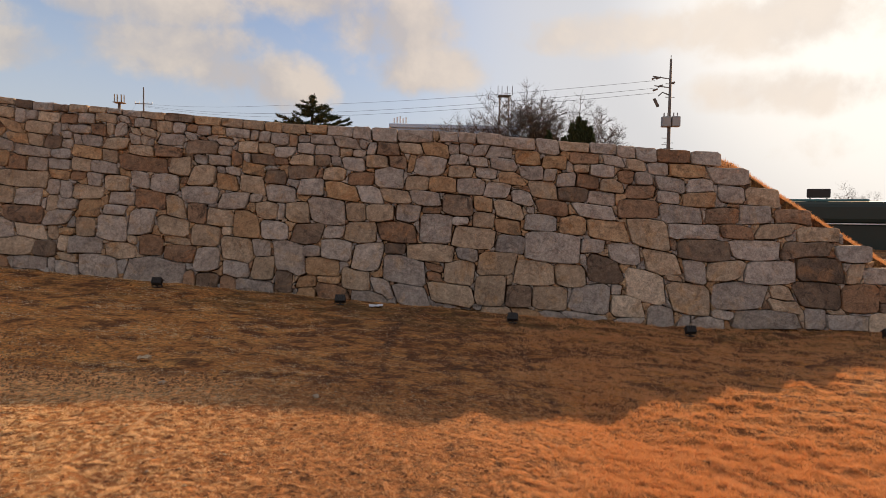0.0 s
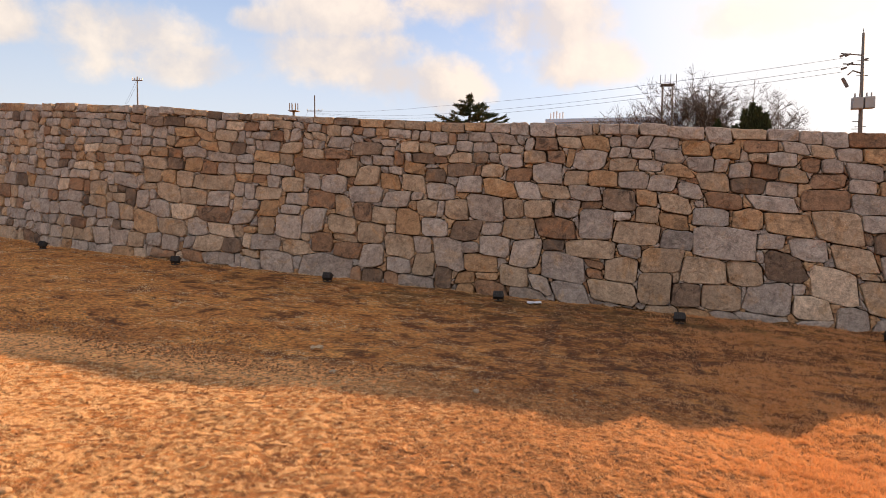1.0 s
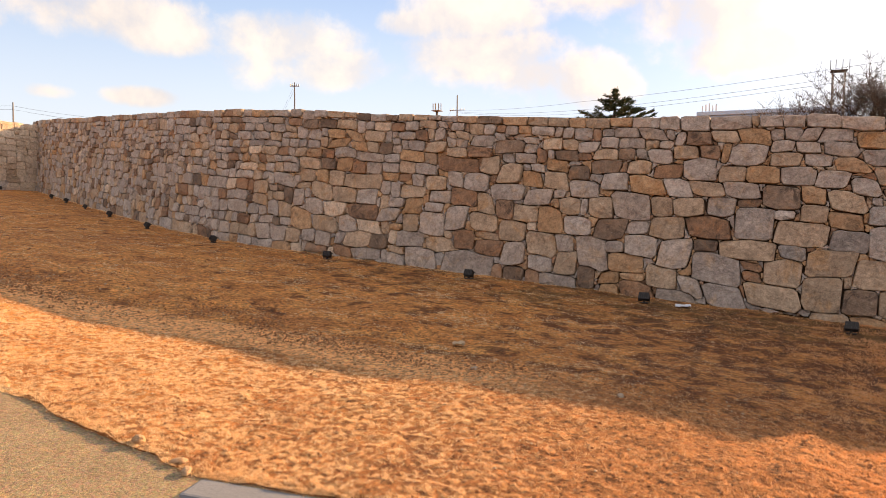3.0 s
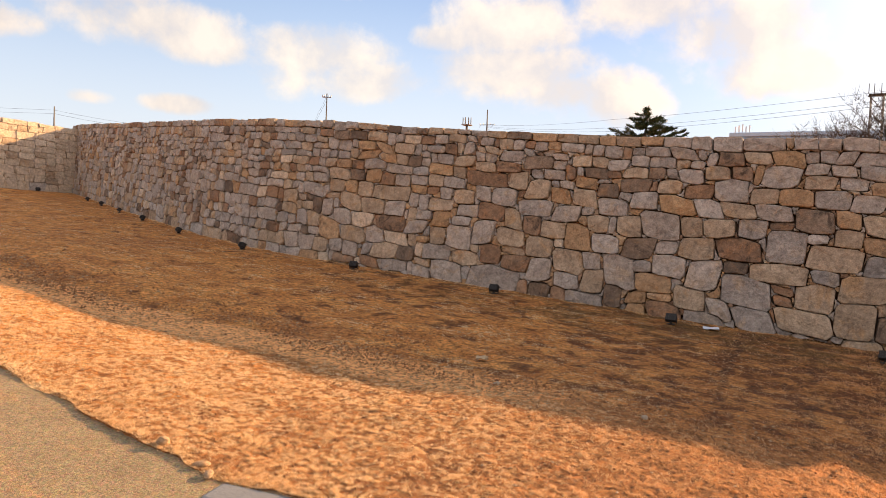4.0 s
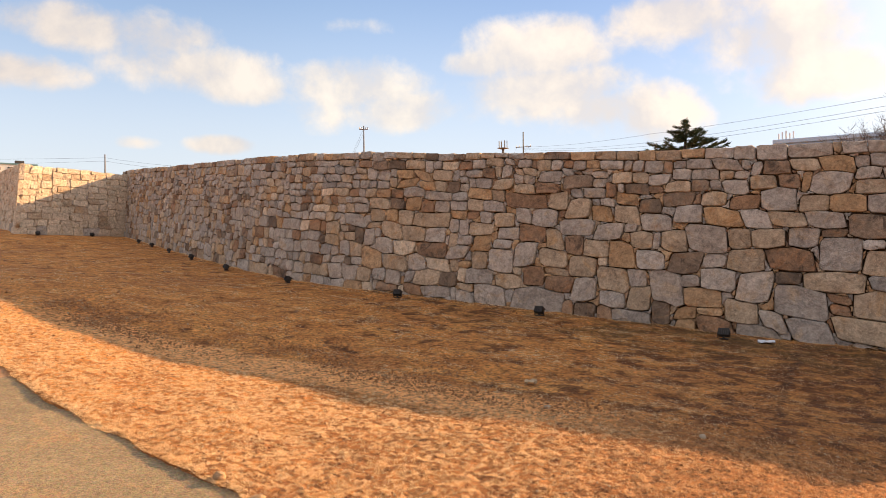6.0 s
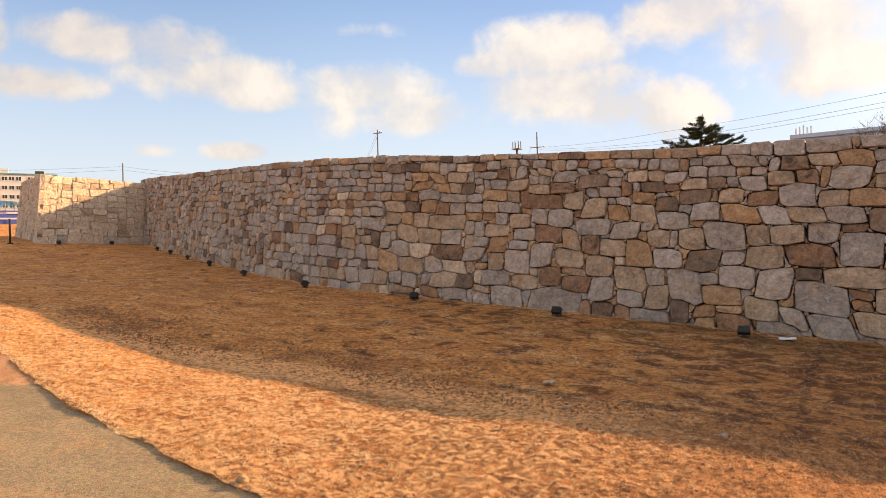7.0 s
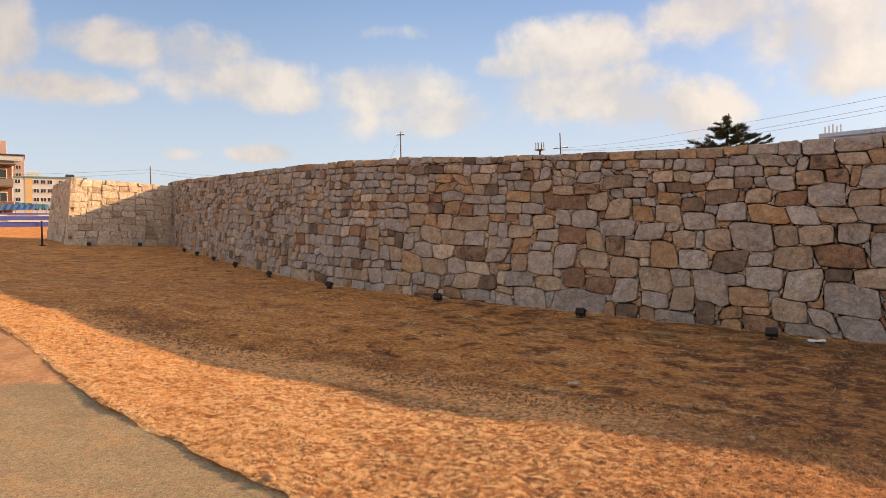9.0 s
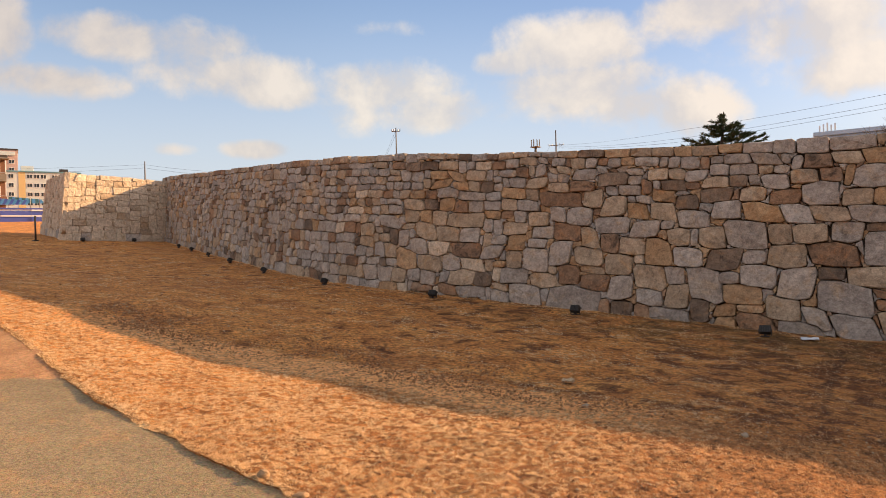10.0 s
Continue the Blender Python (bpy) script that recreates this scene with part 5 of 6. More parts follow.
def grow_grass():
    """Short dead blades, one triangle each, thinning with distance and over bare earth."""
    rng = np.random.default_rng(7)
    n = 7000000
    per = 16                      # blades in a tuft
    az = np.repeat(np.radians(rng.uniform(-38, 72, n // per)), per)
    r = np.repeat(2.9 * np.exp(rng.random(n // per) * math.log(31.0 / 2.9)), per)
    vigour = np.repeat(rng.uniform(0.6, 1.5, n // per), per)
    n = len(r)
    spread = 0.010 * (0.8 + r / 4.0)
    x, y = -r * np.sin(az) + rng.normal(0, 1, n) * spread, r * np.cos(az) + rng.normal(0, 1, n) * spread
    gx = np.arange(-30, 12.1, 0.1)
    e = np.interp(x, gx, [path_edge(float(a)) for a in gx])
    wy = np.interp(x, gx, [foot_y(float(a)) for a in gx])
    fx = np.linspace(-30, 12, 421)
    fy = np.linspace(0, 20, 201)
    field = np.array([[noise.noise((a * 1.1, b * 2.2, 4.0)) + 0.7 * noise.noise((a * 3.4, b * 5.0, 1.0)) for b in fy] for a in fx])
    ix = np.clip(((x + 30) / 42 * 420).astype(int), 0, 420)
    iy = np.clip((y / 20 * 200).astype(int), 0, 200)
    tuft = field[ix, iy]
    worn = np.clip((x + 10.5) / 2.0, 0.0, 1.0) * np.clip((-1.2 - x) / 1.5, 0.0, 1.0)
    bed = y + (0.6 - 0.35 * worn) * tuft + 0.22 * worn - 0.02 * np.abs(x) * (1 - worn)
    sunny = np.clip((5.25 - bed) / 0.45, 0.0, 1.0)          # 1 on the thick strip beside the path
    # crumbly clumps a hand wide, with bare gaps
    coarse_ = rng.random((1430, 830))
    ci, cj = np.clip((x + 30) / 0.03, 0, 1428.9), np.clip(y / 0.025, 0, 828.9)
    a_, b_ = ci.astype(int), cj.astype(int)
    ci, cj = ci - a_, cj - b_
    clump = (coarse_[a_, b_] * (1 - ci) + coarse_[a_ + 1, b_] * ci) * (1 - cj) + (coarse_[a_, b_ + 1] * (1 - ci) + coarse_[a_ + 1, b_ + 1] * ci) * cj
    streaks = np.array([[noise.noise((a * 1.8, b * 8.0, 6.0)) + 0.5 * noise.noise((a * 6.0, b * 14.0, 2.0)) for b in np.linspace(2, 7, 201)] for a in np.linspace(-12, 8, 401)])
    hollow = streaks[np.clip(((x + 12) / 0.05).astype(int), 0, 400), np.clip(((y - 2) / 0.025).astype(int), 0, 200)]
    hollow = np.clip((hollow - 0.40) / 0.12, 0.0, 0.8) * (y < 7)
    vigour = vigour * (0.25 + 1.3 * clump) * (1.0 + 1.6 * np.clip(x / 1.5, 0.0, 1.0))
    keep = (rng.random(n) > hollow) & (y > e - 0.02) & (y < wy - 0.02) & (x > -29.5) & (rng.random(n) < (np.clip(0.5 + (-1.5 - x) / 5.0, 0.34, 1.0) + np.clip((x - 0.2) / 1.5, 0.0, 0.9)) * (0.48 + 2.2 * clump * clump) * (sunny * (0.85 + 0.5 * tuft) + (1 - sunny) * (0.05 + 0.16 * np.clip((x + 3.5) / 2.0, 0.0, 1.0) + 0.36 * tuft)))
    x, y, r, vigour, sunny = x[keep], y[keep], r[keep], vigour[keep], sunny[keep]
    # a ragged fringe hanging over the path
    k = 26000
    fx_ = rng.uniform(-11.5, -1.6, k)
    x = np.concatenate([x, fx_])
    y = np.concatenate([y, np.interp(fx_, gx, [path_edge(float(a)) for a in gx]) + rng.normal(0.012, 0.02, k)])
    k2 = 9000
    seeds = rng.uniform(-24.0, 9.0, 1500)
    wx = rng.choice(seeds, k2) + rng.normal(0, 0.05, k2)
    x = np.concatenate([x, wx])
    y = np.concatenate([y, np.interp(wx, gx, [foot_y(float(a)) for a in gx]) - np.abs(rng.normal(0.0, 0.06, k2)) + 0.02])
    r = np.hypot(x, y)
    sunny = np.concatenate([sunny, np.ones(k + k2)])
    vigour = np.concatenate([vigour, np.full(k, 0.7), rng.uniform(0.6, 2.4, k2)])
    m = len(x)
    z = land_many(x, y) - 0.004
    tall = vigour * rng.uniform(0.005, 0.0125, m) * (0.85 + 0.15 * sunny) * (1 + 0.02 * r)
    wide = rng.uniform(0.0010, 0.0023, m) * (0.7 + np.minimum(r, 14) / 7.0)
    turn = rng.uniform(0, 2 * math.pi, m)
    lean = rng.uniform(0.1, 1.3, m) * tall
    la = rng.uniform(0, 2 * math.pi, m)
    co = np.empty((m, 3, 3), dtype=np.float32)
    co[:, 0] = np.c_[x - wide * np.cos(turn), y - wide * np.sin(turn), z]
    co[:, 1] = np.c_[x + wide * np.cos(turn), y + wide * np.sin(turn), z]
    co[:, 2] = np.c_[x + lean * np.cos(la), y + lean * np.sin(la), z + tall]
    me = bpy.data.meshes.new("dry_grass")
    me.vertices.add(3 * m)
    me.vertices.foreach_set("co", co.ravel())
    me.loops.add(3 * m)
    me.loops.foreach_set("vertex_index", np.arange(3 * m, dtype=np.int32))
    me.polygons.add(m)
    me.polygons.foreach_set("loop_start", np.arange(0, 3 * m, 3, dtype=np.int32))
    me.materials.append(STRAW)
    me.materials.append(ROOTS)
    bare = np.zeros(m, dtype=np.int32)
    bare[m - k - k2:m - k2] = rng.random(k) < 0.75          # dead roots along the cut edge
    me.polygons.foreach_set("material_index", bare)
    me.update(calc_edges=True)
    tagged(new("dry_grass", me), "short straw-coloured winter grass blades", "grass", kind="stuff")


grow_grass()


def grow_bank_grass():
    """Tufts of dead grass along the edge of the bank behind the stepped end."""
    rng = np.random.default_rng(12)
    v, f = [], []
    for _ in range(9000):
        x = rng.uniform(STEP_X - 0.1, 8.2)
        p, n_ = foot(s_of(x))
        o = 0.5 + abs(rng.normal(0, 0.35))
        ramp = min(HEIGHT - 0.30, HEIGHT + 0.02 - (x - STEP_X + 0.12) * STEP_RISE / STEP_RUN)
        q = p - n_ * o
        z = p.z + ramp + float(np.interp(o - 0.27, [0.28, 0.6, 1.2, 2.4], [0.0, 0.13, 0.31, 0.5])) - 0.01
        a, tall = rng.uniform(0, 6.28), rng.uniform(0.02, 0.075)
        d = Vector((math.cos(a), math.sin(a), 0)) * 0.003
        b = len(v)
        base_ = Vector((q.x, q.y, z))
        v += [base_ - d, base_ + d, base_ + Vector((rng.normal(0, 0.02), rng.normal(0, 0.02), tall))]
        f.append((b, b + 1, b + 2))
    tagged(new("bank_grass", mesh_of("bank_grass", v, f, STRAW)), "orange dead grass along the edge of the bank", "grass", kind="stuff")


grow_bank_grass()


# ---------------------------------------------------------------- trees behind the wall
def bare_tree(name, at, height, spread, seed, label, levels=5, lean=0.0, first=0.3):
    rng = random.Random(seed)
    e = thing(name, at, label, "tree")
    trunk, crown = Tubes(7), Tubes(4)

    def grow(p, way_, length, radius, level):
        pts, rad = [p], [radius]
        d = way_.copy()
        steps = 4 if level < 3 else 3
        for k in range(steps):
            d = (d + Vector((rng.gauss(0, 0.17), rng.gauss(0, 0.17), rng.gauss(0.06, 0.12)))).normalized()
            pts.append(pts[-1] + d * (length / steps))
            rad.append(radius * (1 - 0.5 * (k + 1) / steps))
        (trunk if level == 0 else crown).run(pts, rad)
        if level >= levels:
            return
        kids = 3 if level == 0 else rng.choice([3, 4, 4, 5]) if level < levels - 1 else 8
        for k in range(kids):
            i = rng.randint(2, len(pts) - 1) if level else rng.randint(2, 4)
            out = Vector((rng.gauss(0, 1), rng.gauss(0, 1), rng.uniform(-0.25, 0.5))).normalized()
            nd = (d * 0.75 + out * spread).normalized()
            grow(pts[i], nd, length * rng.uniform(0.52, 0.76), max(rad[i] * rng.uniform(0.50, 0.68), 0.007), level + 1)
        grow(pts[-1], (d + Vector((rng.gauss(0, 0.2), rng.gauss(0, 0.2), 0.1))).normalized(), length * 0.75, rad[-1] * 0.9, level + 1)

    grow(Vector((0, 0, -0.2)), Vector((lean, 0, 1)).normalized(), height * first, height * 0.038, 0)
    grown = height / max(q.z for q in crown.v)          # every tree reaches its full height
    trunk.v, crown.v = [q * grown for q in trunk.v], [q * grown for q in crown.v]
    trunk.make("trunk", BARK, e)
    crown.make("crown", TWIG, e, "leafless twigs")
    return e


def cedar(at, height, seed):
    rng = random.Random(seed)
    e = thing("cedar_tree", at, "dark green spreading conifer with tiered branches", "tree")
    trunk, limbs = Tubes(7), Tubes(4)
    trunk.run([(0, 0, -0.3), (0.03, 0, height * 0.4), (-0.04, 0.02, height * 0.75), (0.05, 0, height)], [0.15, 0.11, 0.06, 0.012])
    v, f = [], []

    def spray(p, d, size):
        side = d.cross(Vector((0, 0, 1)))
        side = side.normalized() if side.length > 0.01 else Vector((1, 0, 0))
        for _ in range(11):
            a = (d * rng.uniform(0.2, 1.0) + side * rng.uniform(-0.9, 0.9) + Vector((0, 0, rng.uniform(-0.35, 0.65)))).normalized()
            q = p + Vector((rng.gauss(0, 0.03), rng.gauss(0, 0.03), rng.gauss(0, 0.02)))
            s_ = a.cross(Vector((rng.random(), rng.random(), rng.random()))).normalized() * size * 0.10
            b = len(v)
            v.extend((q - s_, q + s_, q + a * size))
            f.append((b, b + 1, b + 2))

    z = height * 0.42
    while z < height - 0.05:
        share = (height - z) / (height * 0.58)
        for _ in range(6 if share > 0.2 else 3):
            az = rng.uniform(0, 6.283)
            reach = (0.12 + 2.05 * share ** 0.85) * rng.uniform(0.5, 1.15)
            rise = rng.uniform(0.08, 0.42)
            pts = []
            for k in range(6):
                t = k / 5
                pts.append(Vector((math.cos(az) * reach * t, math.sin(az) * reach * t, z + reach * (rise * t * t - 0.12 * t))))
            limbs.run(pts, [0.02 * (1 - 0.8 * k / 5) for k in range(6)])
            d = Vector((math.cos(az), math.sin(az), 0.25))
            steps = max(4, int(reach / 0.04))
            for k in range(steps):
                t = 0.2 + 0.8 * k / steps
                i = min(int(t * 5), 4)
                p = pts[i].lerp(pts[i + 1], t * 5 - i)
                side = Vector((-math.sin(az), math.cos(az), 0)) * rng.uniform(-0.13, 0.13) * reach * (1.15 - t)
                spray(p + side, (d + side * 2).normalized(), rng.uniform(0.09, 0.17))
        z += rng.uniform(0.10, 0.20)
    trunk.make("trunk", BARK, e)
    limbs.make("branches", BARK, e)
    ob = new("crown", mesh_of("crown", v, f, NEEDLES))
    ob.parent = e


def cypress(at, height, width, seed):
    rng = random.Random(seed)
    e = thing("evergreen_shrub", at, "dense dark evergreen with pointed tops", "tree")
    t = Tubes(6)
    t.run([(0, 0, -0.2), (0, 0, height * 0.6)], [0.12, 0.05])
    t.make("trunk", BARK, e)
    v, f = [], []
    for _ in range(9000):
        peak = rng.choice([(-0.42, 0.78), (-0.18, 0.93), (0.04, 1.0), (0.20, 0.96), (0.40, 0.90)])
        h = rng.random() ** 0.9
        rad = width * (0.46 * (1 - h) + 0.015) * rng.random() ** 0.5
        az = rng.uniform(0, 6.283)
        p = Vector((peak[0] * width * 0.8 + rad * math.cos(az), rad * math.sin(az), h * height * peak[1]))
        a = Vector((math.cos(az) * 0.5, math.sin(az) * 0.5, rng.uniform(0.2, 1))).normalized()
        s_ = a.cross(Vector((rng.random(), rng.random(), rng.random()))).normalized() * 0.05
        b = len(v)
        v.extend((p - s_, p + s_, p + a * rng.uniform(0.12, 0.26)))
        f.append((b, b + 1, b + 2))
    ob = new("crown", mesh_of("crown", v, f, NEEDLES))
    ob.parent = e


def standing(x, y):
    return (x, y, land(x, y))


cedar((-4.95, 25.5, 0.2), 4.42, 3)
cypress((7.62, 39.2, 0.6), 5.35, 2.3, 4)
cypress((6.35, 42.0, 0.6), 4.9, 0.7, 9)
bare_tree("bare_tree", standing(4.2, 44.8), 9.2, 0.75, 21, "tall leafless tree with a dense crown of twigs")
bare_tree("bare_tree", standing(5.4, 45.5), 9.0, 0.9, 22, "tall leafless tree with a slender trunk")
bare_tree("bare_tree", standing(6.8, 45.0), 9.6, 0.9, 28, "tall leafless tree with steep limbs")
bare_tree("bare_tree", standing(8.5, 46.0), 8.6, 1.0, 23, "leafless tree with a round crown of twigs")
bare_tree("bare_tree", standing(9.3, 46.5), 7.6, 1.0, 24, "smaller leafless tree beside taller ones")
bare_tree("bare_tree", (0.3, 69, 2.0), 8.4, 0.8, 26, "far leafless tree above a roof", 4)
bare_tree("bare_tree", (32.6, 51.4, -0.9), 4.5, 0.8, 27, "stunted leafless tree behind a dark roof", 4, -0.25, 0.45)


# ---------------------------------------------------------------- poles and wires
def cable(points, sag, radius, label="thin black overhead cable"):
    t = Tubes(4)
    for a, b in zip(points, points[1:]):
        a, b = Vector(a), Vector(b)
        pts = [a.lerp(b, k / 14) - Vector((0, 0, sag * 4 * (k / 14) * (1 - k / 14))) for k in range(15)]
        t.run(pts, [radius * 0.48] * 15)
    ob = t.make("overhead_cable", WIRE)
    tagged(ob, label, "cable", "overhead cables")


def utility_pole(at, top, label, arms=(), boxes=False, radius=0.12):
    e = thing("utility_pole", at, label, "utility pole")
    h = top - at[2]
    t = Tubes(10)
    t.run([(0, 0, -0.3), (0, 0, h * 0.5), (0, 0, h)], [radius * 1.25, radius, radius * 0.6])
    t.make("pole", POLE_GREY, e)
    for dz, half, az in arms:
        part("crossarm", block(half * 2, 0.08, 0.09, (0, 0, 0), 0.01, pose(0, 0, h - dz, 0, 0, az)), POLE_GREY, e)
        for k in (-0.95, -0.5, 0.5, 0.95):
            bm = bmesh.new()
            bmesh.ops.create_cone(bm, cap_ends=True, segments=8, radius1=0.05, radius2=0.035, depth=0.2,
                                  matrix=pose(0, 0, h - dz, 0, 0, az) @ Matrix.Translation((half * k, 0, 0.13)))
            part("insulator", bm, GALVANISED, e)
    return e, h


pb, hb = utility_pole((11.85, 36.1, land(11.85, 36.1)), 8.66, "tall concrete utility pole with transformer boxes", (), False, 0.095)
for dx, dz, sz in ((-0.22, 3.32, 0.55), (0.28, 3.30, 0.55)):
    box = part("transformer", block(0.44, 0.4, sz, (dx, -0.15, hb - dz), 0.05, None, 2), GALVANISED, pb, "grey metal transformer box")
    part("bushing", block(0.06, 0.06, 0.2, (dx - 0.1, -0.15, hb - dz + sz / 2 + 0.1), 0.01), GALVANISED, box)
    part("bushing", block(0.06, 0.06, 0.2, (dx + 0.1, -0.15, hb - dz + sz / 2 + 0.1), 0.01), GALVANISED, box)
part("crossarm", block(1.0, 0.05, 0.05, (-0.45, 0, 0), 0.01, pose(0, 0, hb - 1.05, 0, 8, 0)), POLE_GREY, pb)
part("crossarm", block(0.9, 0.05, 0.05, (-0.4, 0, 0), 0.01, pose(0, 0, hb - 1.5, 0, 6, 0)), POLE_GREY, pb)
for dx, dz in ((-0.85, 1.02), (-0.62, 1.0), (-0.78, 1.62), (-0.52, 1.42), (0.12, 1.25)):
    bm = bmesh.new()
    bmesh.ops.create_cone(bm, cap_ends=True, segments=8, radius1=0.055, radius2=0.04, depth=0.26, matrix=pose(dx, 0, hb - dz, 0, 70, 0))
    part("insulator", bm, POLE_GREY, pb)
part("top_spike", block(0.03, 0.03, 0.3, (0, 0, hb + 0.05), 0.006), POLE_GREY, pb)
for dz in (4.15, 4.5, 4.85):
    part("cable_bracket", block(0.42, 0.03, 0.03, (-0.16, 0, hb - dz), 0.006), POLE_GREY, pb)
arm = Tubes(6)
arm.run([(0, 0, hb - 1.9), (-0.4, 0, hb - 1.75), (-0.62, 0, hb - 1.95)], [0.035, 0.03, 0.03])
arm.make("lamp_arm", POLE_GREY, pb)
lamp = part("cutout_switch", block(0.14, 0.14, 0.5, (0, 0, 0), 0.04, pose(-0.72, 0, hb - 2.3, 0, -28, 0), 2), POLE_GREY, pb)
for dz in (1.3, 2.0, 4.4, 4.7, 5.0):
    part("step_bolt", block(0.5, 0.03, 0.03, (0, 0, hb - dz), 0.004), POLE_GREY, pb)

utility_pole((-36.4, 82.3, 3.0), 15.3, "thin distant utility pole with a crossarm", ((2.0, 1.0, 10),), False, 0.12)
utility_pole((-42.4, 55.7, 3.5), 12.7, "distant utility pole with a crossarm", ((0.35, 0.45, 25),), False, 0.09)
utility_pole((-75.6, 48.8, 4.0), 11.7, "slim distant pole carrying wires", (), False, 0.1)
mast = thing("antenna_mast", (-51.75, 108.3, 3.0), "distant phone mast with a ring of antennas", "antenna mast")
t = Tubes(8)
t.run([(0, 0, -0.3), (0, 0, 14.6)], [0.3, 0.22])
t.make("mast", POLE_GREY, mast)
part("platform", block(1.5, 1.5, 0.12, (0, 0, 14.6), 0.03), POLE_GREY, mast)
for k in range(8):
    a = k * math.pi / 4
    part("antenna_panel", block(0.11, 0.11, 1.2, (0.75 * math.cos(a), 0.75 * math.sin(a), 15.3), 0.03), POLE_GREY, mast)
roof_mast = thing("antenna_mast", (5.15, 60.0, 1.6), "lattice phone mast with a platform of antennas behind bare trees", "antenna mast")
t = Tubes(4)
for sx in (-0.4, 0.4):
    for sy in (-0.4, 0.4):
        t.run([(sx, sy, 0), (sx, sy, 9.3)], [0.035, 0.035])
for k in range(9):
    z = k * 1.0
    t.run([(-0.4, -0.4, z), (0.4, -0.4, z + 1.0)], [0.03, 0.03])
    t.run([(0.4, -0.4, z), (-0.4, -0.4, z + 1.0)], [0.03, 0.03])
t.make("lattice", POLE_GREY, roof_mast)
part("platform", block(1.15, 1.1, 0.05, (0, 0, 9.3), 0.02), WIRE, roof_mast)
for x_ in (-0.6, -0.25, 0.2, 0.65):
    part("antenna_panel", block(0.05, 0.05, 0.75, (x_, -0.55, 9.70), 0.01), POLE_GREY, roof_mast)

for dz, mid_z in ((1.1, 9.45), (1.5, 8.75), (1.75, 8.45)):
    cable([(11.1, 36.3, 8.66 - dz), (-14.0, 58.0, mid_z), (-36.4, 82.3, 13.3 - (dz - 1.1) * 0.5)], 0.25, 0.02)
for dx in (-0.9, 0.9):
    cable([(-36.4 + dx, 82.3, 13.3), (-51.7, 108.0, 14.5)], 0.5, 0.02)
for dz in (0.0, 0.45):
    cable([(-42.4, 55.7, 12.5 - dz), (-52.0, 62.0, 6.0)], 0.1, 0.016)
cable([(-120, 20, 12.4), (-75.6, 48.8, 11.3), (-47.5, 51.0, 8.2)], 0.5, 0.02)
cable([(-120, 20, 11.4), (-75.6, 48.8, 10.9), (-47.5, 51.0, 7.8)], 0.5, 0.02)


# ---------------------------------------------------------------- buildings
def window(parent, at, wide, tall, m, frame_mat=None):
    """A framed window set 12 cm into a reveal-like frame, with two panes."""
    fr = bmesh.new()
    for sx, sy, px, pz in ((wide + 0.12, 0.10, 0, tall / 2), (wide + 0.12, 0.10, 0, -tall / 2)):
        b = block(sx, sy, 0.10, (px, 0, pz))
        tmp = bpy.data.meshes.new("tmp")
        b.to_mesh(tmp)
        b.free()
        fr.from_mesh(tmp)
        bpy.data.meshes.remove(tmp)
    for px in (-wide / 2, 0, wide / 2):
        b = block(0.08, 0.09, tall, (px, 0, 0))
        tmp = bpy.data.meshes.new("tmp")
        b.to_mesh(tmp)
        b.free()
        fr.from_mesh(tmp)
        bpy.data.meshes.remove(tmp)
    bmesh.ops.transform(fr, matrix=m @ Matrix.Translation(at), verts=fr.verts)
    ob = part("window", fr, frame_mat or WHITE_SHEET, parent)
    for sx in (-1, 1):
        part("pane", block(wide / 2 - 0.08, 0.03, tall - 0.08, (sx * wide / 4, 0.01, 0), 0, m @ Matrix.Translation(at)), GLASS, ob)


def apartment(name, at, turn, wide, deep, floors, storey, mat, roof_mat, label, bays, stripe=None, base=0.0, wsize=(1.5, 1.3)):
    """A plain block: walls, roof slab with parapet, and windows on its front (local -y) and its right end."""
    e = thing(name, at, label, "building", turn)
    h = base + floors * storey
    part("wall", block(wide, deep, h, (0, deep / 2, h / 2), 0.03), mat, e)
    part("roof", block(wide + 0.5, deep + 0.5, 0.45, (0, deep / 2, h + 0.23), 0.05), roof_mat, e)
    if stripe:
        x0, x1, smat = stripe
        part("painted_bay", block(x1 - x0, 0.08, h - 0.02, ((x0 + x1) / 2, -0.045, h / 2)), smat, e)
    for fl in range(floors):
        for b in bays:
            window(e, (b, -0.06, base + fl * storey + storey * 0.55), *wsize, Matrix.Identity(4))
        for b in (0.3, 0.7):
            window(e, (0, 0, 0), 1.2, 1.2, Matrix.Translation((wide / 2 + 0.05, deep * b, base + fl * storey + storey * 0.55)) @ pose(0, 0, 0, 0, 0, 90))
    return e, h


def facing(x, y):
    return math.degrees(math.atan2(x, -y)) + 180 + 180


apt, apt_h = apartment("apartment_block", (-217.4, 102.9, 5.0), 65, 26.0, 12, 8, 2.72, WHITE_WALL, BLUE_ROOF,
                       "white eight-storey apartment block with a yellow bay and blue roof edge", (-10.5, -7.4, -5.4, -0.6, 1.2, 3.0, 6.0, 8.4, 11.0), (-3.5, -1.7, YELLOW_WALL), 0.0, (1.35, 1.2))
part("stair_head", block(3.4, 3.0, 1.8, (-1.2, 4.0, apt_h + 1.3), 0.05), WHITE_WALL, apt)
part("stair_head", block(2.4, 3.0, 1.2, (8.6, 4.0, apt_h + 1.0), 0.05), DARK_ROOF, apt)
pink, pink_h = apartment("apartment_block", (-249.1, 103.8, 5.2), 66, 17.5, 12, 12, 2.68, PINK_WALL, DARK_ROOF,
                         "pink high-rise block with a dark cornice", (-6.0, -2.2, 1.9, 4.6, 7.0), None)
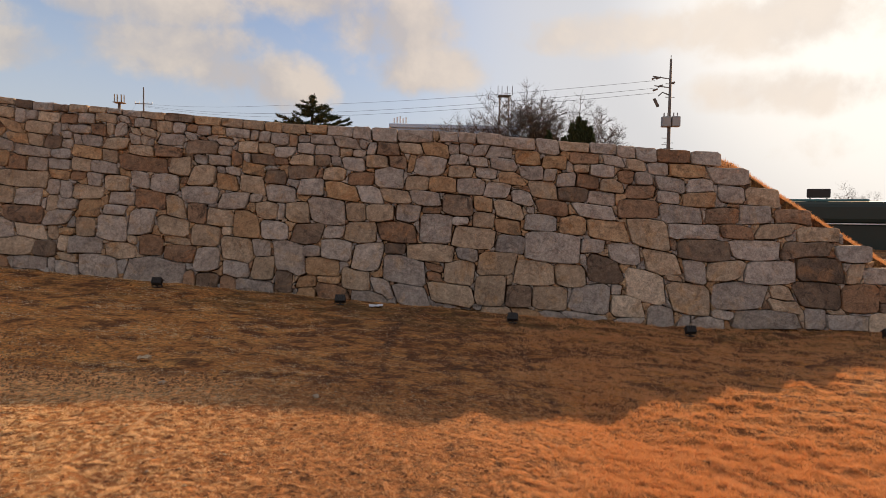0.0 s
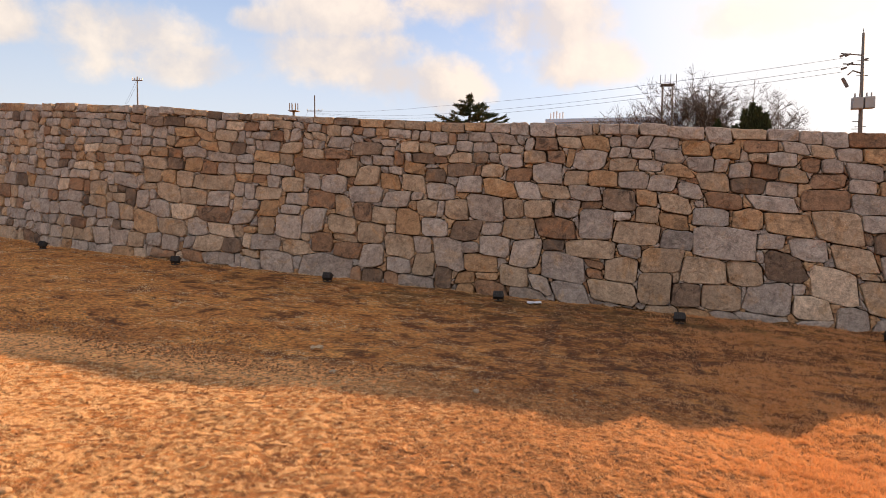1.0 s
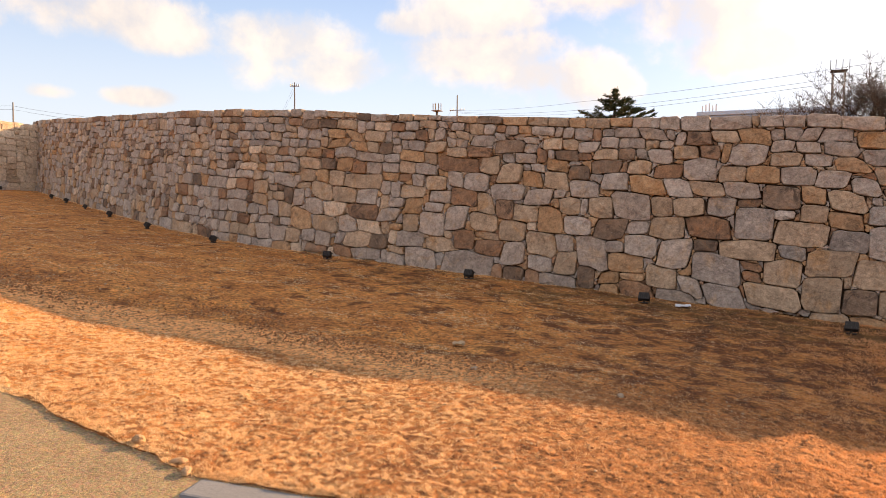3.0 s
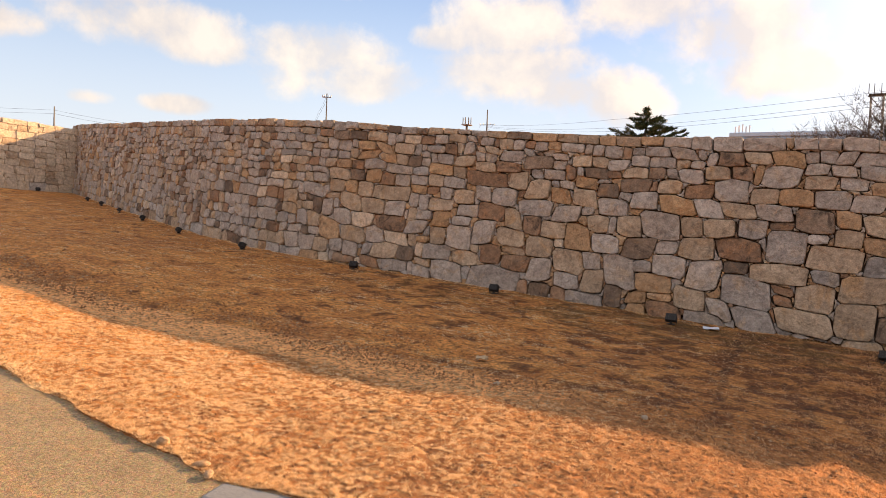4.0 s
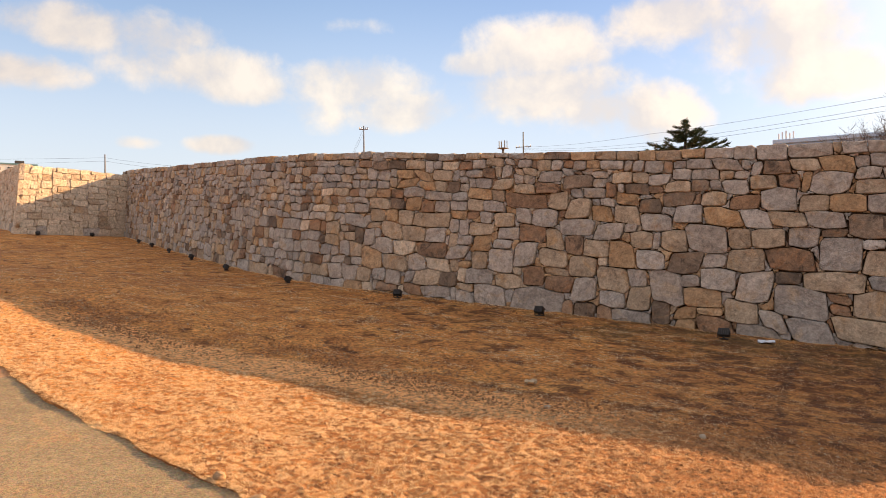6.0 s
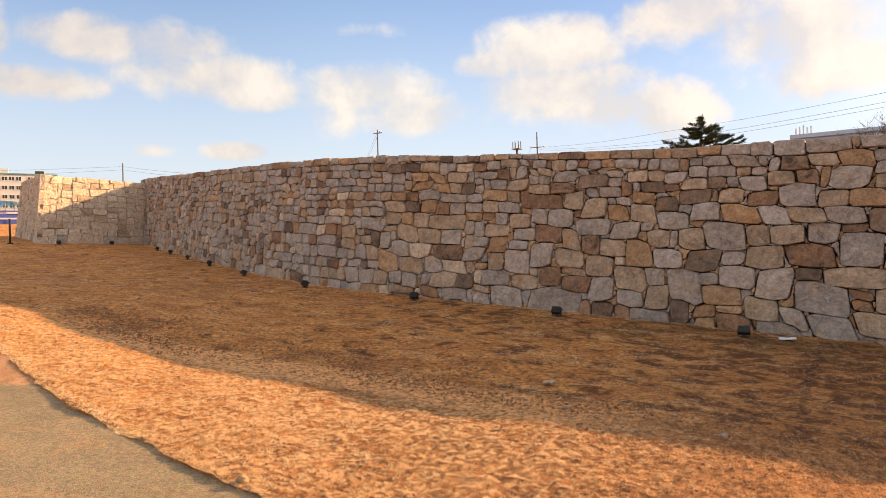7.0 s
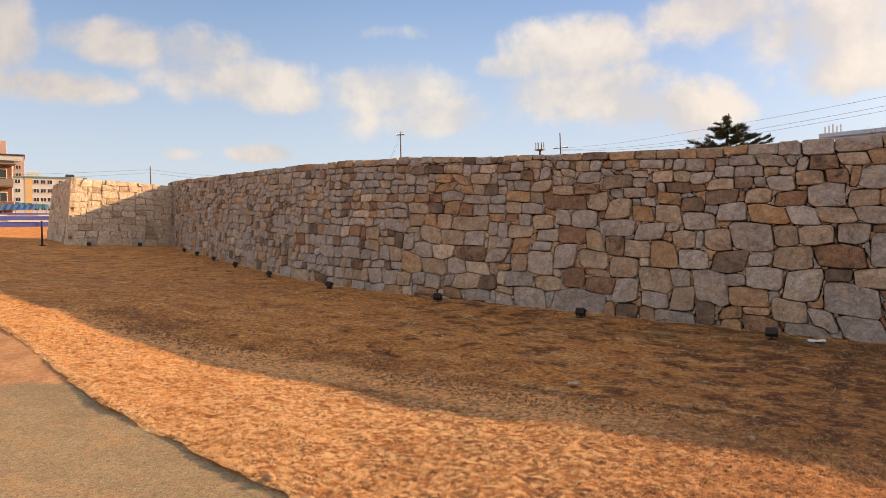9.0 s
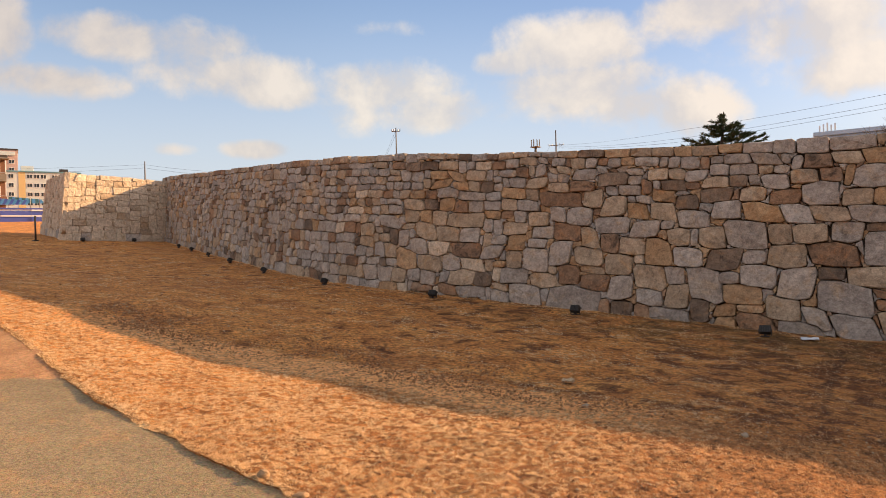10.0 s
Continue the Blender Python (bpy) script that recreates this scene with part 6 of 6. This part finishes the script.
part("chimney", block(4.0, 4.0, 4.8, (1.7, 3.0, pink_h + 2.6), 0.05), PINK_WALL, pink)
part("parapet", block(16.0, 0.3, 1.3, (0.0, -0.2, pink_h - 1.2), 0.05), WHITE_WALL, pink)
brown, brown_h = apartment("town_house", (-89.1, 33.9, 3.6), 72, 9.6, 8, 3, 2.75, BROWN_WALL, DARK_ROOF,
                           "brown brick house with glazed balconies under a dark roof", (-3.4, -1.0, 1.3, 3.5), None, 0.3, (1.5, 1.3))
for lvl in (0.3, 3.05, 5.8):
    bal = part("balcony", block(7.4, 1.2, 0.14, (1.1, -0.62, lvl + 0.02), 0.03), HOUSE_GREY, brown, "grey balcony slab")
    part("parapet", block(7.4, 0.08, 0.75, (1.1, -1.18, lvl + 0.5), 0.02), BROWN_WALL if lvl < 5 else HOUSE_GREY, bal)
    part("handrail", block(7.4, 0.07, 0.07, (1.1, -1.18, lvl + 1.0), 0.01), GALVANISED, bal)
    for k in range(6):
        part("mullion", block(0.08, 0.08, 1.5, (-2.5 + k * 1.44, -1.18, lvl + 1.75), 0.01), WHITE_SHEET, bal)
part("canopy", block(9.8, 1.5, 0.16, (0.2, -0.75, 8.45), 0.03), HOUSE_GREY, brown, "grey roof overhang")

hall, hall_h = apartment("long_hall", (1.2, 80.0, 2.0), 2, 15.0, 14, 2, 4.12, plain("pale_blue_cladding", (0.40, 0.53, 0.70), 0.5, 0.0, 3.0, 0.15), plain("pale_roof_sheet", (0.48, 0.62, 0.80), 0.5, 0.0, 3.0, 0.15),
                         "long grey hall with a pale blue roof edge", (-6.0, -3.0, 0.0, 3.0, 6.0), None, 0.4)
for k in range(5):
    part("roof_pipe", block(0.15, 0.15, 0.9 + 0.25 * (k % 3), (-7.2 + 0.35 * k, 1.0, hall_h + 0.8), 0.02), WHITE_SHEET, hall)
apartment("low_annex", (7.5, 76.0, 1.2), 2, 10.0, 8, 2, 3.7, GREY_WALL, DARK_ROOF, "low grey annex behind leafless trees", (-3.0, 0.0, 3.0), None, 0.3)

# dark green shed by the low end of the wall
shed = thing("market_shed", (17.5, 25.6, land(17.5, 25.6)), "dark green coated metal shed with a pale trim line", "shed", -28)
zt = 0.98 - land(17.5, 25.6)
part("wall", block(10.0, 4.0, zt - 0.9, (0, 2.0, (zt - 0.9) / 2), 0.04), DARK_GREEN, shed)
part("roof", block(10.3, 4.3, 0.9, (0, 2.0, zt - 0.45), 0.22, None, 3), DARK_GREEN, shed)
part("trim", block(8.5, 0.05, 0.05, (0.3, -0.19, zt - 0.88), 0.01), WHITE_SHEET, shed, "pale trim strip")
part("roof_cap", block(3.4, 0.6, 0.10, (-2.9, 0.6, zt + 0.05), 0.02), TEAL, shed)
part("end_panel", block(1.6, 0.05, 0.55, (3.2, -0.19, zt - 0.42), 0.02), TEAL, shed)
board = part("sign_box", block(0.85, 0.12, 0.36, (-2.95, 0.5, zt + 0.34), 0.03), BLACK_METAL, shed, "dark sign box seen from behind")
for k in (-0.3, 0.3):
    part("sign_leg", block(0.05, 0.05, 0.14, (-2.95 + k, 0.5, zt + 0.12), 0.005), BLACK_METAL, board)


# ---------------------------------------------------------------- striped site fence, tents and post
def site_fence():
    e = thing("site_fence", (-57.4, 22.4, 3.1), "blue and white striped tarpaulin site fence", "fence", 66)
    n = 6
    for k in range(n):
        x0 = -4.8 + k * 2.0
        for j, (z, hgt, mat) in enumerate(((-0.14, 0.06, WHITE_SHEET), (0.10, 0.40, BLUE_SHEET), (0.36, 0.12, WHITE_SHEET), (0.58, 0.32, BLUE_SHEET), (0.80, 0.12, WHITE_SHEET), (0.92, 0.12, BLUE_SHEET))):
            bm = block(1.99, 0.03, hgt, (x0, 0.03 * ((k * 7 + j) % 3 - 1), z))
            part("panel", bm, mat, e)
        part("post", block(0.07, 0.07, 1.1, (x0 - 1.0, 0.08, 0.45), 0.01), GALVANISED, e)


def tent(at, turn, wide, mats):
    e = thing("market_tent", at, "striped blue tarpaulin tent roof", "tent", turn)
    n = 11
    for k in range(n):
        w_ = wide / n
        bm = bmesh.new()
        xs_ = (-wide / 2 + k * w_, -wide / 2 + (k + 1) * w_)
        vs = [bm.verts.new(p) for p in ((xs_[0], -1.0, 0), (xs_[1], -1.0, 0), (xs_[1], 0.4, 0.7 - 0.02 * k), (xs_[0], 0.4, 0.7 - 0.02 * k))]
        bm.faces.new(vs)
        bmesh.ops.solidify(bm, geom=list(bm.faces), thickness=0.04)
        part("canvas", bm, mats[k % len(mats)], e)
    for sx in (-1, 1):
        part("tent_pole", block(0.06, 0.06, 2.4, (sx * wide / 2, 0.4, -0.4), 0.01), GALVANISED, e)


site_fence()
tent((-68.5, 30.6, 5.2), 55, 2.8, (LIGHT_BLUE, BLUE_SHEET))
tent((-67.3, 33.6, 5.1), 85, 1.9, (LIGHT_BLUE, WHITE_SHEET))
tent((-70.0, 32.6, 5.5), 66, 3.0, (TEAL, LIGHT_BLUE))

post = thing("marker_post", (-25.9, 12.3, land(-25.9, 12.3)), "thin black post at the corner of the bastion", "post")
t = Tubes(8)
t.run([(0, 0, -0.2), (0, 0, 0.9)], [0.035, 0.035])
t.make("shaft", BLACK_METAL, post)
part("foot", block(0.16, 0.16, 0.04, (0, 0, 0.02), 0.01), BLACK_METAL, post)
